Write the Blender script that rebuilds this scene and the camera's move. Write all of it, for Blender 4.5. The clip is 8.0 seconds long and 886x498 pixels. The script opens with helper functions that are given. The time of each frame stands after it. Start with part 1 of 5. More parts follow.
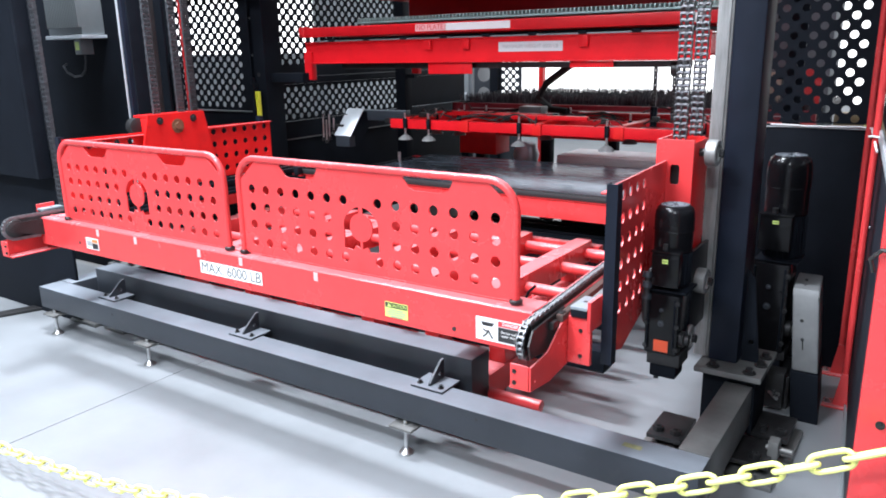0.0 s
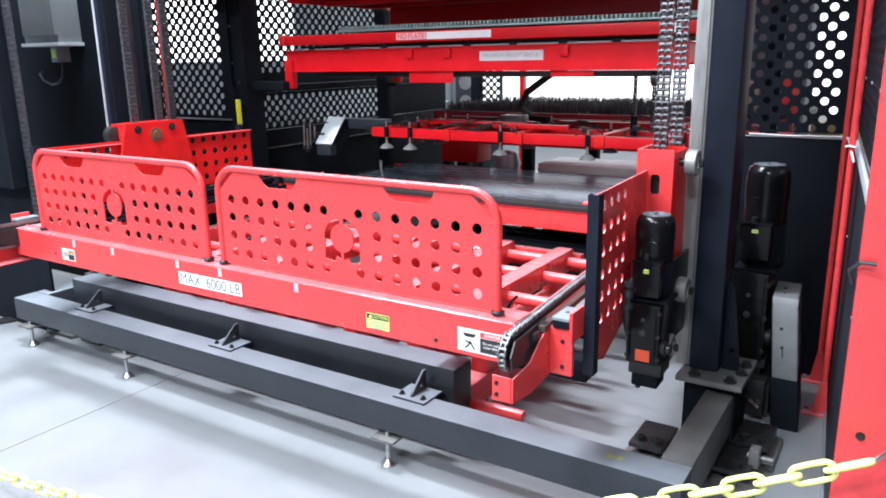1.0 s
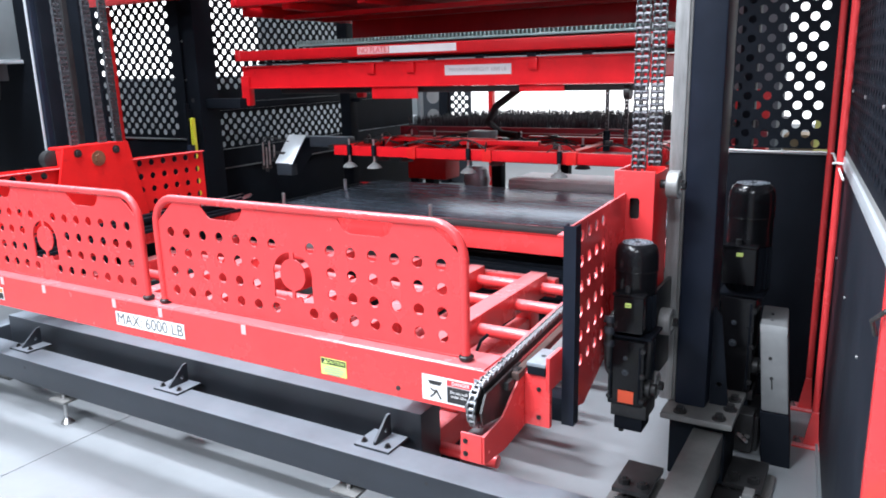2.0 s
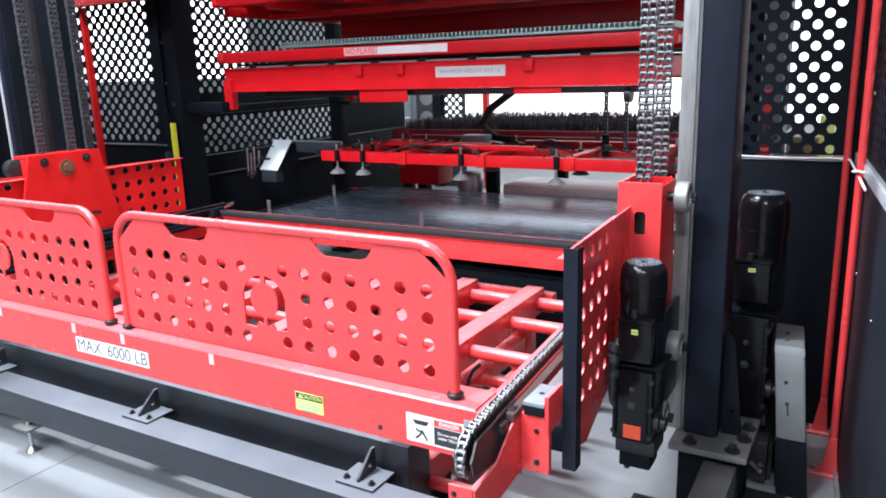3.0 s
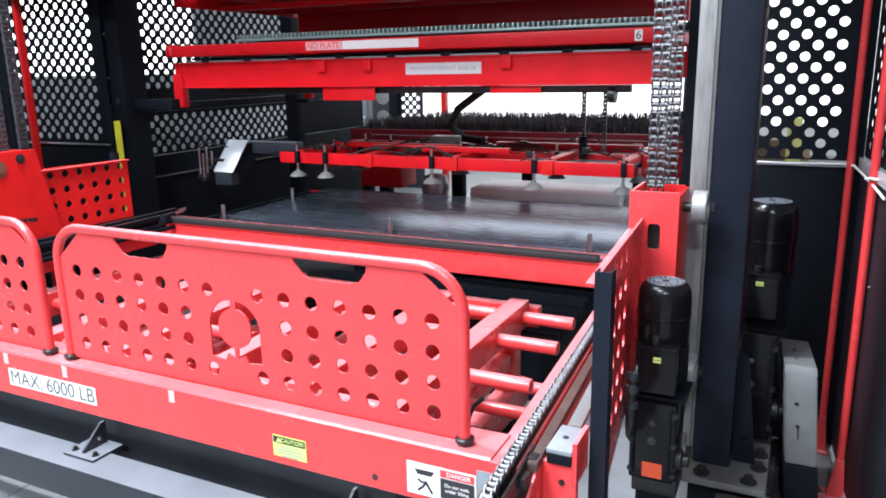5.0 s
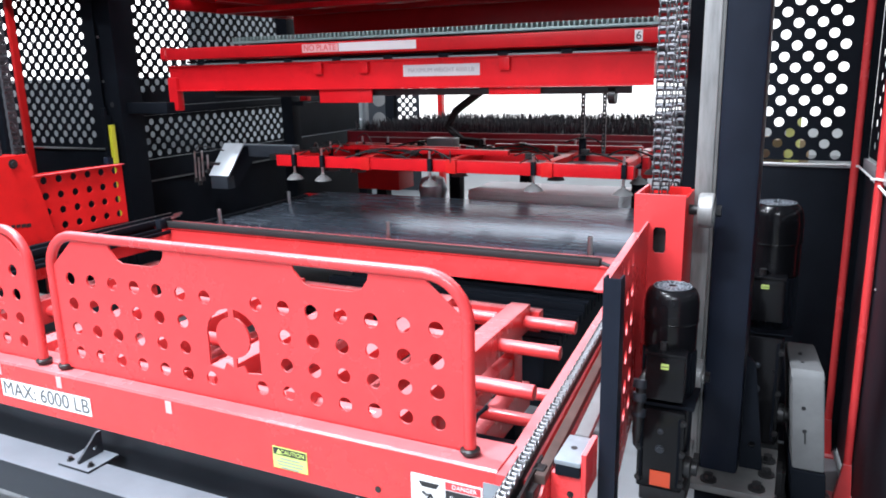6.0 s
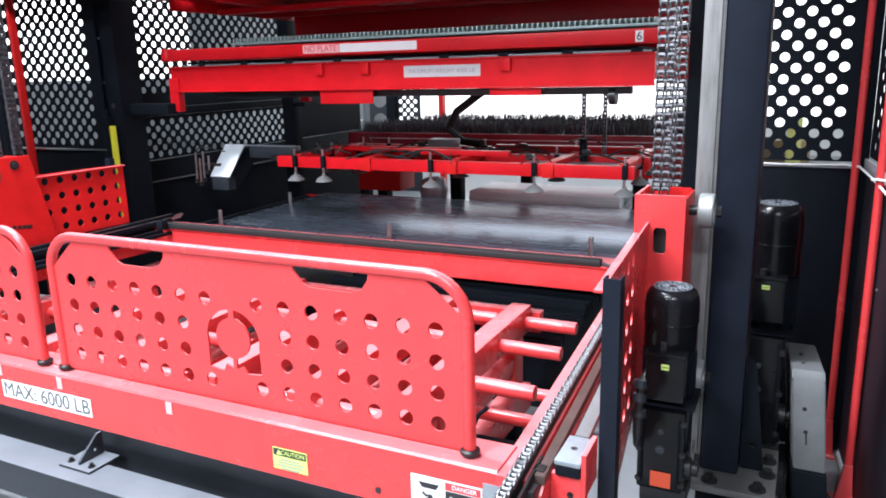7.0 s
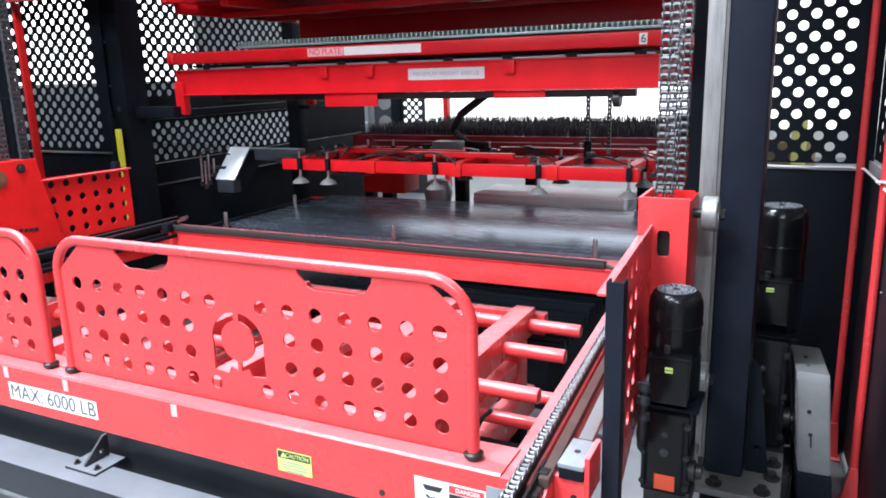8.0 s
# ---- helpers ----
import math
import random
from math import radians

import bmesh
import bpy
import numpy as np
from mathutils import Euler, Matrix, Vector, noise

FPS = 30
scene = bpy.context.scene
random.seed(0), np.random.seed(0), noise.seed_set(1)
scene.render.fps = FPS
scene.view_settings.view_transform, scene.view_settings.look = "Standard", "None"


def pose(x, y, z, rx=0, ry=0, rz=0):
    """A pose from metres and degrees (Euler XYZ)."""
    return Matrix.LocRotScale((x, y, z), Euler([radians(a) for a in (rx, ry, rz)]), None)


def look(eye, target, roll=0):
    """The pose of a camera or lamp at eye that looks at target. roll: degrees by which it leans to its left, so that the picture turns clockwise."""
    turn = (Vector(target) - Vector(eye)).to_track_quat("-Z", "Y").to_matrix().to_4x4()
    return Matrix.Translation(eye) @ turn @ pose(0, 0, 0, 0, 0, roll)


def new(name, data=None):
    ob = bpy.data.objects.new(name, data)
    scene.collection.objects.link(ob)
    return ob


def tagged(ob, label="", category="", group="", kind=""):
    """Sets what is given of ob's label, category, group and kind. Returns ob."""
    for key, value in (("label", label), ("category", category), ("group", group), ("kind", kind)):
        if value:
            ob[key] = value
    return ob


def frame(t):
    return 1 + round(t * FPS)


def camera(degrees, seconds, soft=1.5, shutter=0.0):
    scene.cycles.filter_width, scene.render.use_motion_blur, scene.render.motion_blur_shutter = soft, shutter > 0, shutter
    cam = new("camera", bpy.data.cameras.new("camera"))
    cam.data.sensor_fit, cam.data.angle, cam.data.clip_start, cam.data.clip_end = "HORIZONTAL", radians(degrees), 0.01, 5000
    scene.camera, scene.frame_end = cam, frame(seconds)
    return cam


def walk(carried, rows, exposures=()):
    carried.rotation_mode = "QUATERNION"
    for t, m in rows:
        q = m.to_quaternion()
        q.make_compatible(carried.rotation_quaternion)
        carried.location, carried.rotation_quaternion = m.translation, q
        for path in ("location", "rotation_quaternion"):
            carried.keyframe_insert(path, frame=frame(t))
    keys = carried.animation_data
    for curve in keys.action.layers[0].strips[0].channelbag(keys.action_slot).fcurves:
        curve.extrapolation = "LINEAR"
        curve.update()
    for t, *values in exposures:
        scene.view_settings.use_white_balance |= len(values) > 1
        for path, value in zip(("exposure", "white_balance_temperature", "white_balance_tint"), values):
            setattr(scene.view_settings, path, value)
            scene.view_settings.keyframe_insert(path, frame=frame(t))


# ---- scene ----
cam = camera(61.52, 8.0, 1.8)
# seconds, eye, target, roll
PATH = [
    (0, (1.472, -2.398, 1.703), (0.388, -0.798, 1.189), -1.15),
    (0.5, (1.477, -2.389, 1.711), (0.400, -0.785, 1.195), -1.15),
    (1, (1.465, -2.384, 1.713), (0.419, -0.753, 1.216), -0.98),
    (1.5, (1.414, -2.292, 1.719), (0.414, -0.625, 1.247), -1.12),
    (3, (1.251, -1.901, 1.731), (0.273, -0.220, 1.265), -1.78),
    (3.5, (1.221, -1.894, 1.733), (0.255, -0.202, 1.283), -1.63),
    (4, (1.154, -1.856, 1.724), (0.203, -0.159, 1.259), -1.16),
    (4.5, (1.067, -1.765, 1.722), (0.156, -0.049, 1.248), -1.05),
    (5, (0.986, -1.716, 1.721), (0.131, 0.029, 1.250), -1.09),
    (6.5, (0.949, -1.680, 1.722), (0.103, 0.071, 1.255), -1.40),
    (7, (0.954, -1.681, 1.721), (0.104, 0.069, 1.256), -1.45),
    (7.5, (0.955, -1.686, 1.722), (0.101, 0.062, 1.260), -1.49),
    (8, (0.959, -1.684, 1.726), (0.097, 0.061, 1.266), -1.58),
]
walk(cam, [(t, look(eye, target, roll)) for t, eye, target, roll in PATH])

# ---- light: bright factory hall with rows of high-bay lamps ----
world = bpy.data.worlds.new("hall_air")
scene.world = world
world.use_nodes = True
world.node_tree.nodes["Background"].inputs[0].default_value = (0.80, 0.90, 1.0, 1)
world.node_tree.nodes["Background"].inputs[1].default_value = 0.2
scene.view_settings.exposure = 0.0

# unseen; (1.8, -5.8) added to lift front faces, the last one the east wall
LAMPS = [(-3.4, -2.4, 0.8), (-0.9, -3.2, 1.15), (-5.2, -0.4, 0.5), (-1.9, 0.1, 1.4), (-5.4, 6.6, 0.4), (-0.6, 9.4, 0.4), (-2.2, -6.4, 1.4), (1.8, -5.8, 1.0), (7.5, 1.0, 0.9)]
LAMP_Z, LAMP_POWER = 6.2, 460


# ---- materials ----
def mat(name, color, rough=0.5, metal=0.0, var=0.12, scale=6.0, bump=0.05, bscale=90.0, coat=0.0, spots=0.0, spot_color=(0.05, 0.04, 0.035), stretch=(1, 1, 1), spec=0.5, lit_dust=0.0, lit_dust_color=(0.24, 0.265, 0.29)):
    m = bpy.data.materials.new(name)
    m.use_nodes = True
    nt = m.node_tree
    p = nt.nodes["Principled BSDF"]
    co = nt.nodes.new("ShaderNodeTexCoord")
    mp = nt.nodes.new("ShaderNodeMapping")
    mp.inputs["Scale"].default_value = stretch
    nt.links.new(co.outputs["Object"], mp.inputs[0])
    n1 = nt.nodes.new("ShaderNodeTexNoise")
    n1.inputs["Scale"].default_value, n1.inputs["Detail"].default_value, n1.inputs["Roughness"].default_value = scale, 6, 0.6
    nt.links.new(mp.outputs[0], n1.inputs["Vector"])
    n2 = nt.nodes.new("ShaderNodeTexNoise")
    n2.inputs["Scale"].default_value, n2.inputs["Detail"].default_value = bscale, 4
    nt.links.new(mp.outputs[0], n2.inputs["Vector"])
    ramp = nt.nodes.new("ShaderNodeValToRGB")
    c = Vector(color)
    ramp.color_ramp.elements[0].position, ramp.color_ramp.elements[1].position = 0.3, 0.7
    ramp.color_ramp.elements[0].color = (*(c * (1 - var)), 1)
    ramp.color_ramp.elements[1].color = (*[min(1, v * (1 + var)) for v in c], 1)
    nt.links.new(n1.outputs["Fac"], ramp.inputs[0])
    out = ramp.outputs[0]
    if spots > 0:
        n3 = nt.nodes.new("ShaderNodeTexNoise")
        n3.inputs["Scale"].default_value, n3.inputs["Detail"].default_value, n3.inputs["Roughness"].default_value = scale * 2.3, 9, 0.72
        nt.links.new(mp.outputs[0], n3.inputs["Vector"])
        r3 = nt.nodes.new("ShaderNodeValToRGB")
        r3.color_ramp.elements[0].position, r3.color_ramp.elements[1].position = 0.58, 0.75
        r3.color_ramp.elements[0].color, r3.color_ramp.elements[1].color = (0, 0, 0, 1), (spots, spots, spots, 1)
        nt.links.new(n3.outputs["Fac"], r3.inputs[0])
        mix = nt.nodes.new("ShaderNodeMix")
        mix.data_type = "RGBA"
        nt.links.new(r3.outputs[0], mix.inputs[0])
        nt.links.new(out, mix.inputs[6])
        mix.inputs[7].default_value = (*spot_color, 1)
        out = mix.outputs[2]
    if lit_dust > 0:
        # up-facing faces paler: settled dust plus overhead light, put into the colour
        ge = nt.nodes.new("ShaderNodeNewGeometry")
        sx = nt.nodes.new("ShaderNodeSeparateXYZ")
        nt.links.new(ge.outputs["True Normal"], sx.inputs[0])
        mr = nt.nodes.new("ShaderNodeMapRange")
        mr.inputs[1].default_value, mr.inputs[2].default_value, mr.inputs[4].default_value = 0.6, 0.98, lit_dust
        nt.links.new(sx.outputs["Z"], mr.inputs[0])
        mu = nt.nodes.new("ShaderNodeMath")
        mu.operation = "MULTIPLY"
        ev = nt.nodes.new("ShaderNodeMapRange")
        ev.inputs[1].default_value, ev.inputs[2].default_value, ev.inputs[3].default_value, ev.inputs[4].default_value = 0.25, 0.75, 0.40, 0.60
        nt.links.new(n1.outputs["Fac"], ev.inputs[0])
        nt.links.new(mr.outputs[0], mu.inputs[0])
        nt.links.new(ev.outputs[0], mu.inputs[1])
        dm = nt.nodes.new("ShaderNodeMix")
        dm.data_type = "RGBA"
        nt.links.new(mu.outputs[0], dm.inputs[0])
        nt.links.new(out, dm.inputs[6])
        dm.inputs[7].default_value = (*lit_dust_color, 1)
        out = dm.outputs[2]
    nt.links.new(out, p.inputs["Base Color"])
    rr = nt.nodes.new("ShaderNodeMapRange")
    rr.inputs[3].default_value, rr.inputs[4].default_value = max(0.02, rough - 0.09), min(1, rough + 0.09)
    nt.links.new(n1.outputs["Fac"], rr.inputs[0])
    nt.links.new(rr.outputs[0], p.inputs["Roughness"])
    p.inputs["Metallic"].default_value = metal
    p.inputs["Coat Weight"].default_value = coat
    p.inputs["Specular IOR Level"].default_value = spec
    if bump > 0:
        b = nt.nodes.new("ShaderNodeBump")
        b.inputs["Strength"].default_value, b.inputs["Distance"].default_value = bump, 0.004
        nt.links.new(n2.outputs["Fac"], b.inputs["Height"])
        nt.links.new(b.outputs[0], p.inputs["Normal"])
    return m


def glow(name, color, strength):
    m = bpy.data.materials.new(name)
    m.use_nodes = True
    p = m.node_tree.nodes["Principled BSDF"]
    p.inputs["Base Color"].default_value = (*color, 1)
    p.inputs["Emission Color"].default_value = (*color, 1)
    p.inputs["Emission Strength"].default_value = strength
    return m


# pink-white tops put the overexposed overhead light into the red
RED = mat("red_paint", (0.66, 0.047, 0.049), 0.26, 0, 0.08, 5, 0.04, 160, 0.0, 0.25, (0.30, 0.02, 0.02), lit_dust=0.58, lit_dust_color=(0.60, 0.48, 0.51))
# same red, made deeper for trays and bars in the tower's shade
RED_SHADE = mat("shaded_red_paint", (0.60, 0.010, 0.016), 0.34, 0, 0.1, 6, 0.04, 140, 0, 0.35, (0.22, 0.01, 0.012), spec=0.22)
RED_DULL = mat("red_paint_worn", (0.60, 0.013, 0.013), 0.36, 0, 0.12, 7, 0.06, 120, 0, 0.5, (0.16, 0.012, 0.012), spec=0.3)
BLACK = mat("black_paint", (0.008, 0.010, 0.014), 0.55, 0, 0.2, 5, 0.05, 140, 0, 0.3, (0.012, 0.013, 0.016), spec=0.05)
BLACK_GLOSS = mat("black_gloss_paint", (0.005, 0.005, 0.006), 0.20, 0, 0.2, 8, 0.012, 120, 0, 0.2, (0.010, 0.010, 0.010), spec=0.22)
BLACK_SATIN = mat("satin_black_column", (0.008, 0.011, 0.019), 0.40, 0, 0.2, 5, 0.04, 140, 0, 0.3, (0.014, 0.016, 0.022), spec=0.16)
PANEL = mat("black_side_panel", (0.012, 0.015, 0.021), 0.52, 0, 0.2, 3, 0.04, 90, 0, 0.3, (0.02, 0.022, 0.026), spec=0.18)
PLATE_GREY = mat("blue_grey_slide_plate", (0.26, 0.30, 0.33), 0.4, 0.3, 0.12, 14, 0.04, 90, 0, 0.3, (0.12, 0.12, 0.12))
# pale tops carry dust plus the overhead sheen as colour
CHARCOAL = mat("charcoal_paint", (0.026, 0.031, 0.039), 0.40, 0, 0.15, 4, 0.05, 120, 0, 0.4, (0.05, 0.053, 0.058), spec=0.45, lit_dust=1.1, lit_dust_color=(0.31, 0.345, 0.385))
DUSTY = mat("dusty_steel", (0.16, 0.16, 0.155), 0.5, 0.5, 0.25, 7, 0.08, 80, 0, 0.6, (0.07, 0.065, 0.06))
GREASY = mat("greasy_iron", (0.022, 0.022, 0.023), 0.40, 0.3, 0.35, 14, 0.1, 70, 0, 0.6, (0.07, 0.064, 0.058))
STEEL = mat("bright_steel", (0.55, 0.55, 0.55), 0.3, 1.0, 0.12, 20, 0.04, 120)
RAIL_STEEL = mat("guide_rail_steel", (0.27, 0.27, 0.265), 0.46, 0.4, 0.25, 8, 0.05, 90, 0, 0.5, (0.12, 0.10, 0.09), (6, 6, 0.8))
CHAIN_STEEL = mat("oiled_chain_steel", (0.045, 0.046, 0.052), 0.34, 0.4, 0.3, 30, 0.05, 120, 0, 0.5, (0.04, 0.04, 0.04))
CONVEYOR_STEEL = mat("bright_conveyor_chain", (0.20, 0.205, 0.215), 0.44, 0.7, 0.25, 30, 0.04, 120, 0, 0.4, (0.06, 0.06, 0.06))
PALE_LABEL = mat("pale_grey_label", (0.52, 0.53, 0.54), 0.5, 0, 0.05, 10, 0.0)
DARK_CHAIN = mat("dark_chain_steel", (0.055, 0.058, 0.064), 0.42, 0.2, 0.3, 30, 0.05, 120)
RUBBER = mat("black_rubber", (0.012, 0.012, 0.013), 0.62, 0, 0.2, 12, 0.08, 120)
SHEET = mat("dark_sheet_metal", (0.20, 0.245, 0.315), 0.26, 0.82, 0.14, 2.5, 0.012, 60, 0, 0.15, (0.12, 0.13, 0.15), (1.2, 7, 1))
SILVER = mat("silver_cover_paint", (0.56, 0.60, 0.63), 0.34, 0.35, 0.06, 6, 0.03, 120)
GREY_BOX = mat("grey_enclosure", (0.22, 0.245, 0.255), 0.4, 0.3, 0.08, 6, 0.03, 100)
GALV = mat("bare_steel_block", (0.145, 0.15, 0.152), 0.62, 0.2, 0.15, 8, 0.08, 70, 0, 0.55, (0.12, 0.12, 0.12))
CONCRETE = mat("polished_concrete", (0.205, 0.217, 0.227), 0.32, 0, 0.16, 1.1, 0.05, 40, 0, 0.4, (0.165, 0.172, 0.178))
PALE_SHEET = mat("pale_sheet_metal", (0.84, 0.86, 0.86), 0.45, 0.0, 0.06, 5, 0.02, 80)
WHITE = mat("white_label", (0.80, 0.80, 0.79), 0.45, 0, 0.04, 10, 0.0)
INK = mat("label_ink", (0.02, 0.02, 0.022), 0.5, 0, 0.05, 10, 0.0)
THIN_INK = mat("thin_grey_ink", (0.10, 0.105, 0.11), 0.5, 0, 0.05, 10, 0.0)
GREY_INK = mat("faded_ink", (0.30, 0.30, 0.31), 0.5, 0, 0.05, 10, 0.0)
YELLOW_LABEL = mat("yellow_label", (0.60, 0.76, 0.20), 0.45, 0, 0.05, 10, 0.0)
YELLOW = mat("yellow_plastic", (0.78, 0.80, 0.26), 0.38, 0, 0.08, 9, 0.04, 90)
YELLOW_BAR = mat("yellow_light_guard", (0.80, 0.78, 0.05), 0.4, 0, 0.05, 9, 0.0)
ORANGE = mat("orange_label", (0.85, 0.10, 0.03), 0.45, 0, 0.05, 9, 0.0)
RED_LABEL = mat("red_label", (0.70, 0.05, 0.06), 0.45, 0, 0.05, 9, 0.0)
HALL_WHITE = mat("hall_white", (0.60, 0.63, 0.66), 0.7, 0, 0.05, 0.4, 0.0)
HALL_GREY = mat("hall_grey", (0.12, 0.13, 0.14), 0.6, 0, 0.1, 0.5, 0.0)
CUP = mat("grey_silicone", (0.15, 0.155, 0.155), 0.5, 0, 0.1, 20, 0.03, 100)
BRISTLE = mat("brush_bristle", (0.035, 0.038, 0.045), 0.45, 0, 0.4, 40, 0.0)
CORRUGATED = mat("green_grey_decking", (0.30, 0.37, 0.36), 0.4, 0.5, 0.12, 8, 0.03, 90)
WALL_GLOW = glow("glowing_white_wall", (1.0, 1.0, 1.0), 1.35)


# ---- builders ----
def finish(ob, smooth=True):
    me = ob.data
    if smooth:
        me.polygons.foreach_set("use_smooth", [True] * len(me.polygons))
        me.set_sharp_from_angle(angle=radians(38))
    return ob


def root_of(ob):
    while ob.parent:
        ob = ob.parent
    return ob


def thing(name, at, label, category, group="", kind=""):
    ob = new(name)
    ob.location = at
    ob.empty_display_size = 0.1
    return tagged(ob, label, category, group, kind)


TAPERED = {"side_rail", "chain_track", "conveyor_chain", "nose_cover", "wear_strip", "inner_rail", "side_plate", "plate_flange"}


def part(name, bm, material, parent=None, label="", smooth=True, kind=""):
    """Links a bmesh in world coordinates as one mesh object under a thing or a part."""
    if name in TAPERED:
        for v in bm.verts:
            v.co.x = -1.05 + (v.co.x + 1.05) * (1 - 0.038 * (v.co.y + 0.3))
    if parent is not None:
        bmesh.ops.translate(bm, verts=bm.verts, vec=-Vector(root_of(parent).location))
    me = bpy.data.meshes.new(name)
    bm.to_mesh(me)
    bm.free()
    ob = new(name, me)
    me.materials.append(material)
    finish(ob, smooth)
    if parent is not None:
        ob.parent = parent
    return tagged(ob, label, kind=kind)


def box(x0, x1, y0, y1, z0, z1, bev=0.004, bm=None, m=None):
    b = bmesh.new()
    g = bmesh.ops.create_cube(b, size=1)
    for v in g["verts"]:
        v.co = Vector(((x0 + x1) / 2 + v.co.x * (x1 - x0), (y0 + y1) / 2 + v.co.y * (y1 - y0), (z0 + z1) / 2 + v.co.z * (z1 - z0)))
    if bev:
        bmesh.ops.bevel(b, geom=b.edges[:], offset=min(bev, 0.3 * min(abs(x1 - x0), abs(y1 - y0), abs(z1 - z0))), segments=2, affect="EDGES", profile=0.6)
    if m is not None:
        bmesh.ops.transform(b, verts=b.verts, matrix=m)
    return into(bm, b)


def into(bm, b):
    if bm is None:
        return b
    me = bpy.data.meshes.new("tmp")
    b.to_mesh(me)
    b.free()
    bm.from_mesh(me)
    bpy.data.meshes.remove(me)
    return bm


def rod(a, c, r, seg=16, bm=None, bev=0.0, r2=None):
    a, c = Vector(a), Vector(c)
    b = bmesh.new()
    d = c - a
    bmesh.ops.create_cone(b, cap_ends=True, segments=seg, radius1=r, radius2=r if r2 is None else r2, depth=d.length)
    if bev:
        caps = [e for e in b.edges if abs(e.verts[0].co.z - e.verts[1].co.z) < 1e-6]
        bmesh.ops.bevel(b, geom=caps, offset=bev, segments=3, affect="EDGES", profile=0.5)
    bmesh.ops.transform(b, verts=b.verts, matrix=Matrix.Translation((a + c) / 2) @ d.to_track_quat("Z", "Y").to_matrix().to_4x4())
    return into(bm, b)


def lathe(profile, at, axis=(0, 0, 1), seg=28, bm=None):
    """A turned body: (radius, height) pairs along an axis."""
    b = bmesh.new()
    rings = []
    for r, h in profile:
        rings.append([b.verts.new((r * math.cos(2 * math.pi * i / seg), r * math.sin(2 * math.pi * i / seg), h)) for i in range(seg)])
    for p, q in zip(rings, rings[1:]):
        for i in range(seg):
            b.faces.new((p[i], p[(i + 1) % seg], q[(i + 1) % seg], q[i]))
    b.faces.new(rings[0][::-1])
    b.faces.new(rings[-1])
    bmesh.ops.transform(b, verts=b.verts, matrix=Matrix.Translation(at) @ Vector(axis).to_track_quat("Z", "Y").to_matrix().to_4x4())
    return into(bm, b)


def pipe(points, r, seg=12, bm=None, closed=False):
    """A round bar or hose along points."""
    b = bmesh.new()
    pts = [Vector(p) for p in points]
    n = len(pts)
    rings = []
    side = None
    for i, p in enumerate(pts):
        if closed:
            d = (pts[(i + 1) % n] - pts[i - 1]).normalized()
        else:
            d = (pts[min(i + 1, n - 1)] - pts[max(i - 1, 0)]).normalized()
        if side is None:
            side = d.orthogonal().normalized()
        side = (side - d * side.dot(d)).normalized()
        up = d.cross(side)
        rings.append([b.verts.new(p + r * (side * math.cos(2 * math.pi * k / seg) + up * math.sin(2 * math.pi * k / seg))) for k in range(seg)])
    pairs = list(zip(rings, rings[1:])) + ([(rings[-1], rings[0])] if closed else [])
    for p, q in pairs:
        for k in range(seg):
            b.faces.new((p[k], p[(k + 1) % seg], q[(k + 1) % seg], q[k]))
    if not closed:
        b.faces.new(rings[0][::-1])
        b.faces.new(rings[-1])
    bmesh.ops.recalc_face_normals(b, faces=b.faces)
    return into(bm, b)


def circle(cx, cy, r, n=14, squash=1.0):
    return [(cx + r * math.cos(2 * math.pi * i / n), cy + squash * r * math.sin(2 * math.pi * i / n)) for i in range(n)]


def plate(outline, holes, thick, m, bm=None):
    """A flat plate with holes cut through; outline and holes in the plate's own plane, m puts it in place."""
    cu = bpy.data.curves.new("tmp", "CURVE")
    cu.dimensions, cu.fill_mode, cu.extrude = "2D", "BOTH", thick / 2
    for loop in [outline, *holes]:
        s = cu.splines.new("POLY")
        s.points.add(len(loop) - 1)
        for q, (x, y) in zip(s.points, loop):
            q.co = (x, y, 0, 1)
        s.use_cyclic_u = True
    ob = bpy.data.objects.new("tmp", cu)
    scene.collection.objects.link(ob)
    me = bpy.data.meshes.new_from_object(ob.evaluated_get(bpy.context.evaluated_depsgraph_get()))
    b = bmesh.new()
    b.from_mesh(me)
    bmesh.ops.remove_doubles(b, verts=b.verts, dist=1e-5)
    bmesh.ops.transform(b, verts=b.verts, matrix=m)
    bmesh.ops.recalc_face_normals(b, faces=b.faces)
    bpy.data.objects.remove(ob)
    bpy.data.meshes.remove(me)
    bpy.data.curves.remove(cu)
    return into(bm, b)


def frame_xz(y, x=0.0, z=0.0):
    """Plate's own x, y become world x, z, at depth y."""
    return Matrix(((1, 0, 0, x), (0, 0, -1, y), (0, 1, 0, z), (0, 0, 0, 1)))


def frame_yz(x, y=0.0, z=0.0):
    """Plate's own x, y become world y, z."""
    return Matrix(((0, 0, 1, x), (1, 0, 0, y), (0, 1, 0, z), (0, 0, 0, 1)))


def rect(x0, x1, y0, y1):
    return [(x0, y0), (x1, y0), (x1, y1), (x0, y1)]


def lattice(x0, x1, y0, y1, px, py, r, n=12):
    """Staggered holes: rows py apart, every second row shifted by half of px."""
    out, row, y = [], 0, y0 + r * 1.4
    while y < y1 - r * 1.2:
        x = x0 + r * 1.5 + (px / 2 if row % 2 else 0)
        while x < x1 - r * 1.3:
            out.append(circle(x, y, r, n))
            x += px
        y += py
        row += 1
    return out


def bolt(p, axis=(0, 0, 1), r=0.012, h=0.012, bm=None):
    a = Vector(p)
    ax = Vector(axis).normalized()
    bm = rod(a, a + ax * h * 0.3, r * 1.7, 14, bm)
    return rod(a + ax * h * 0.3, a + ax * h * 1.2, r, 6, bm)


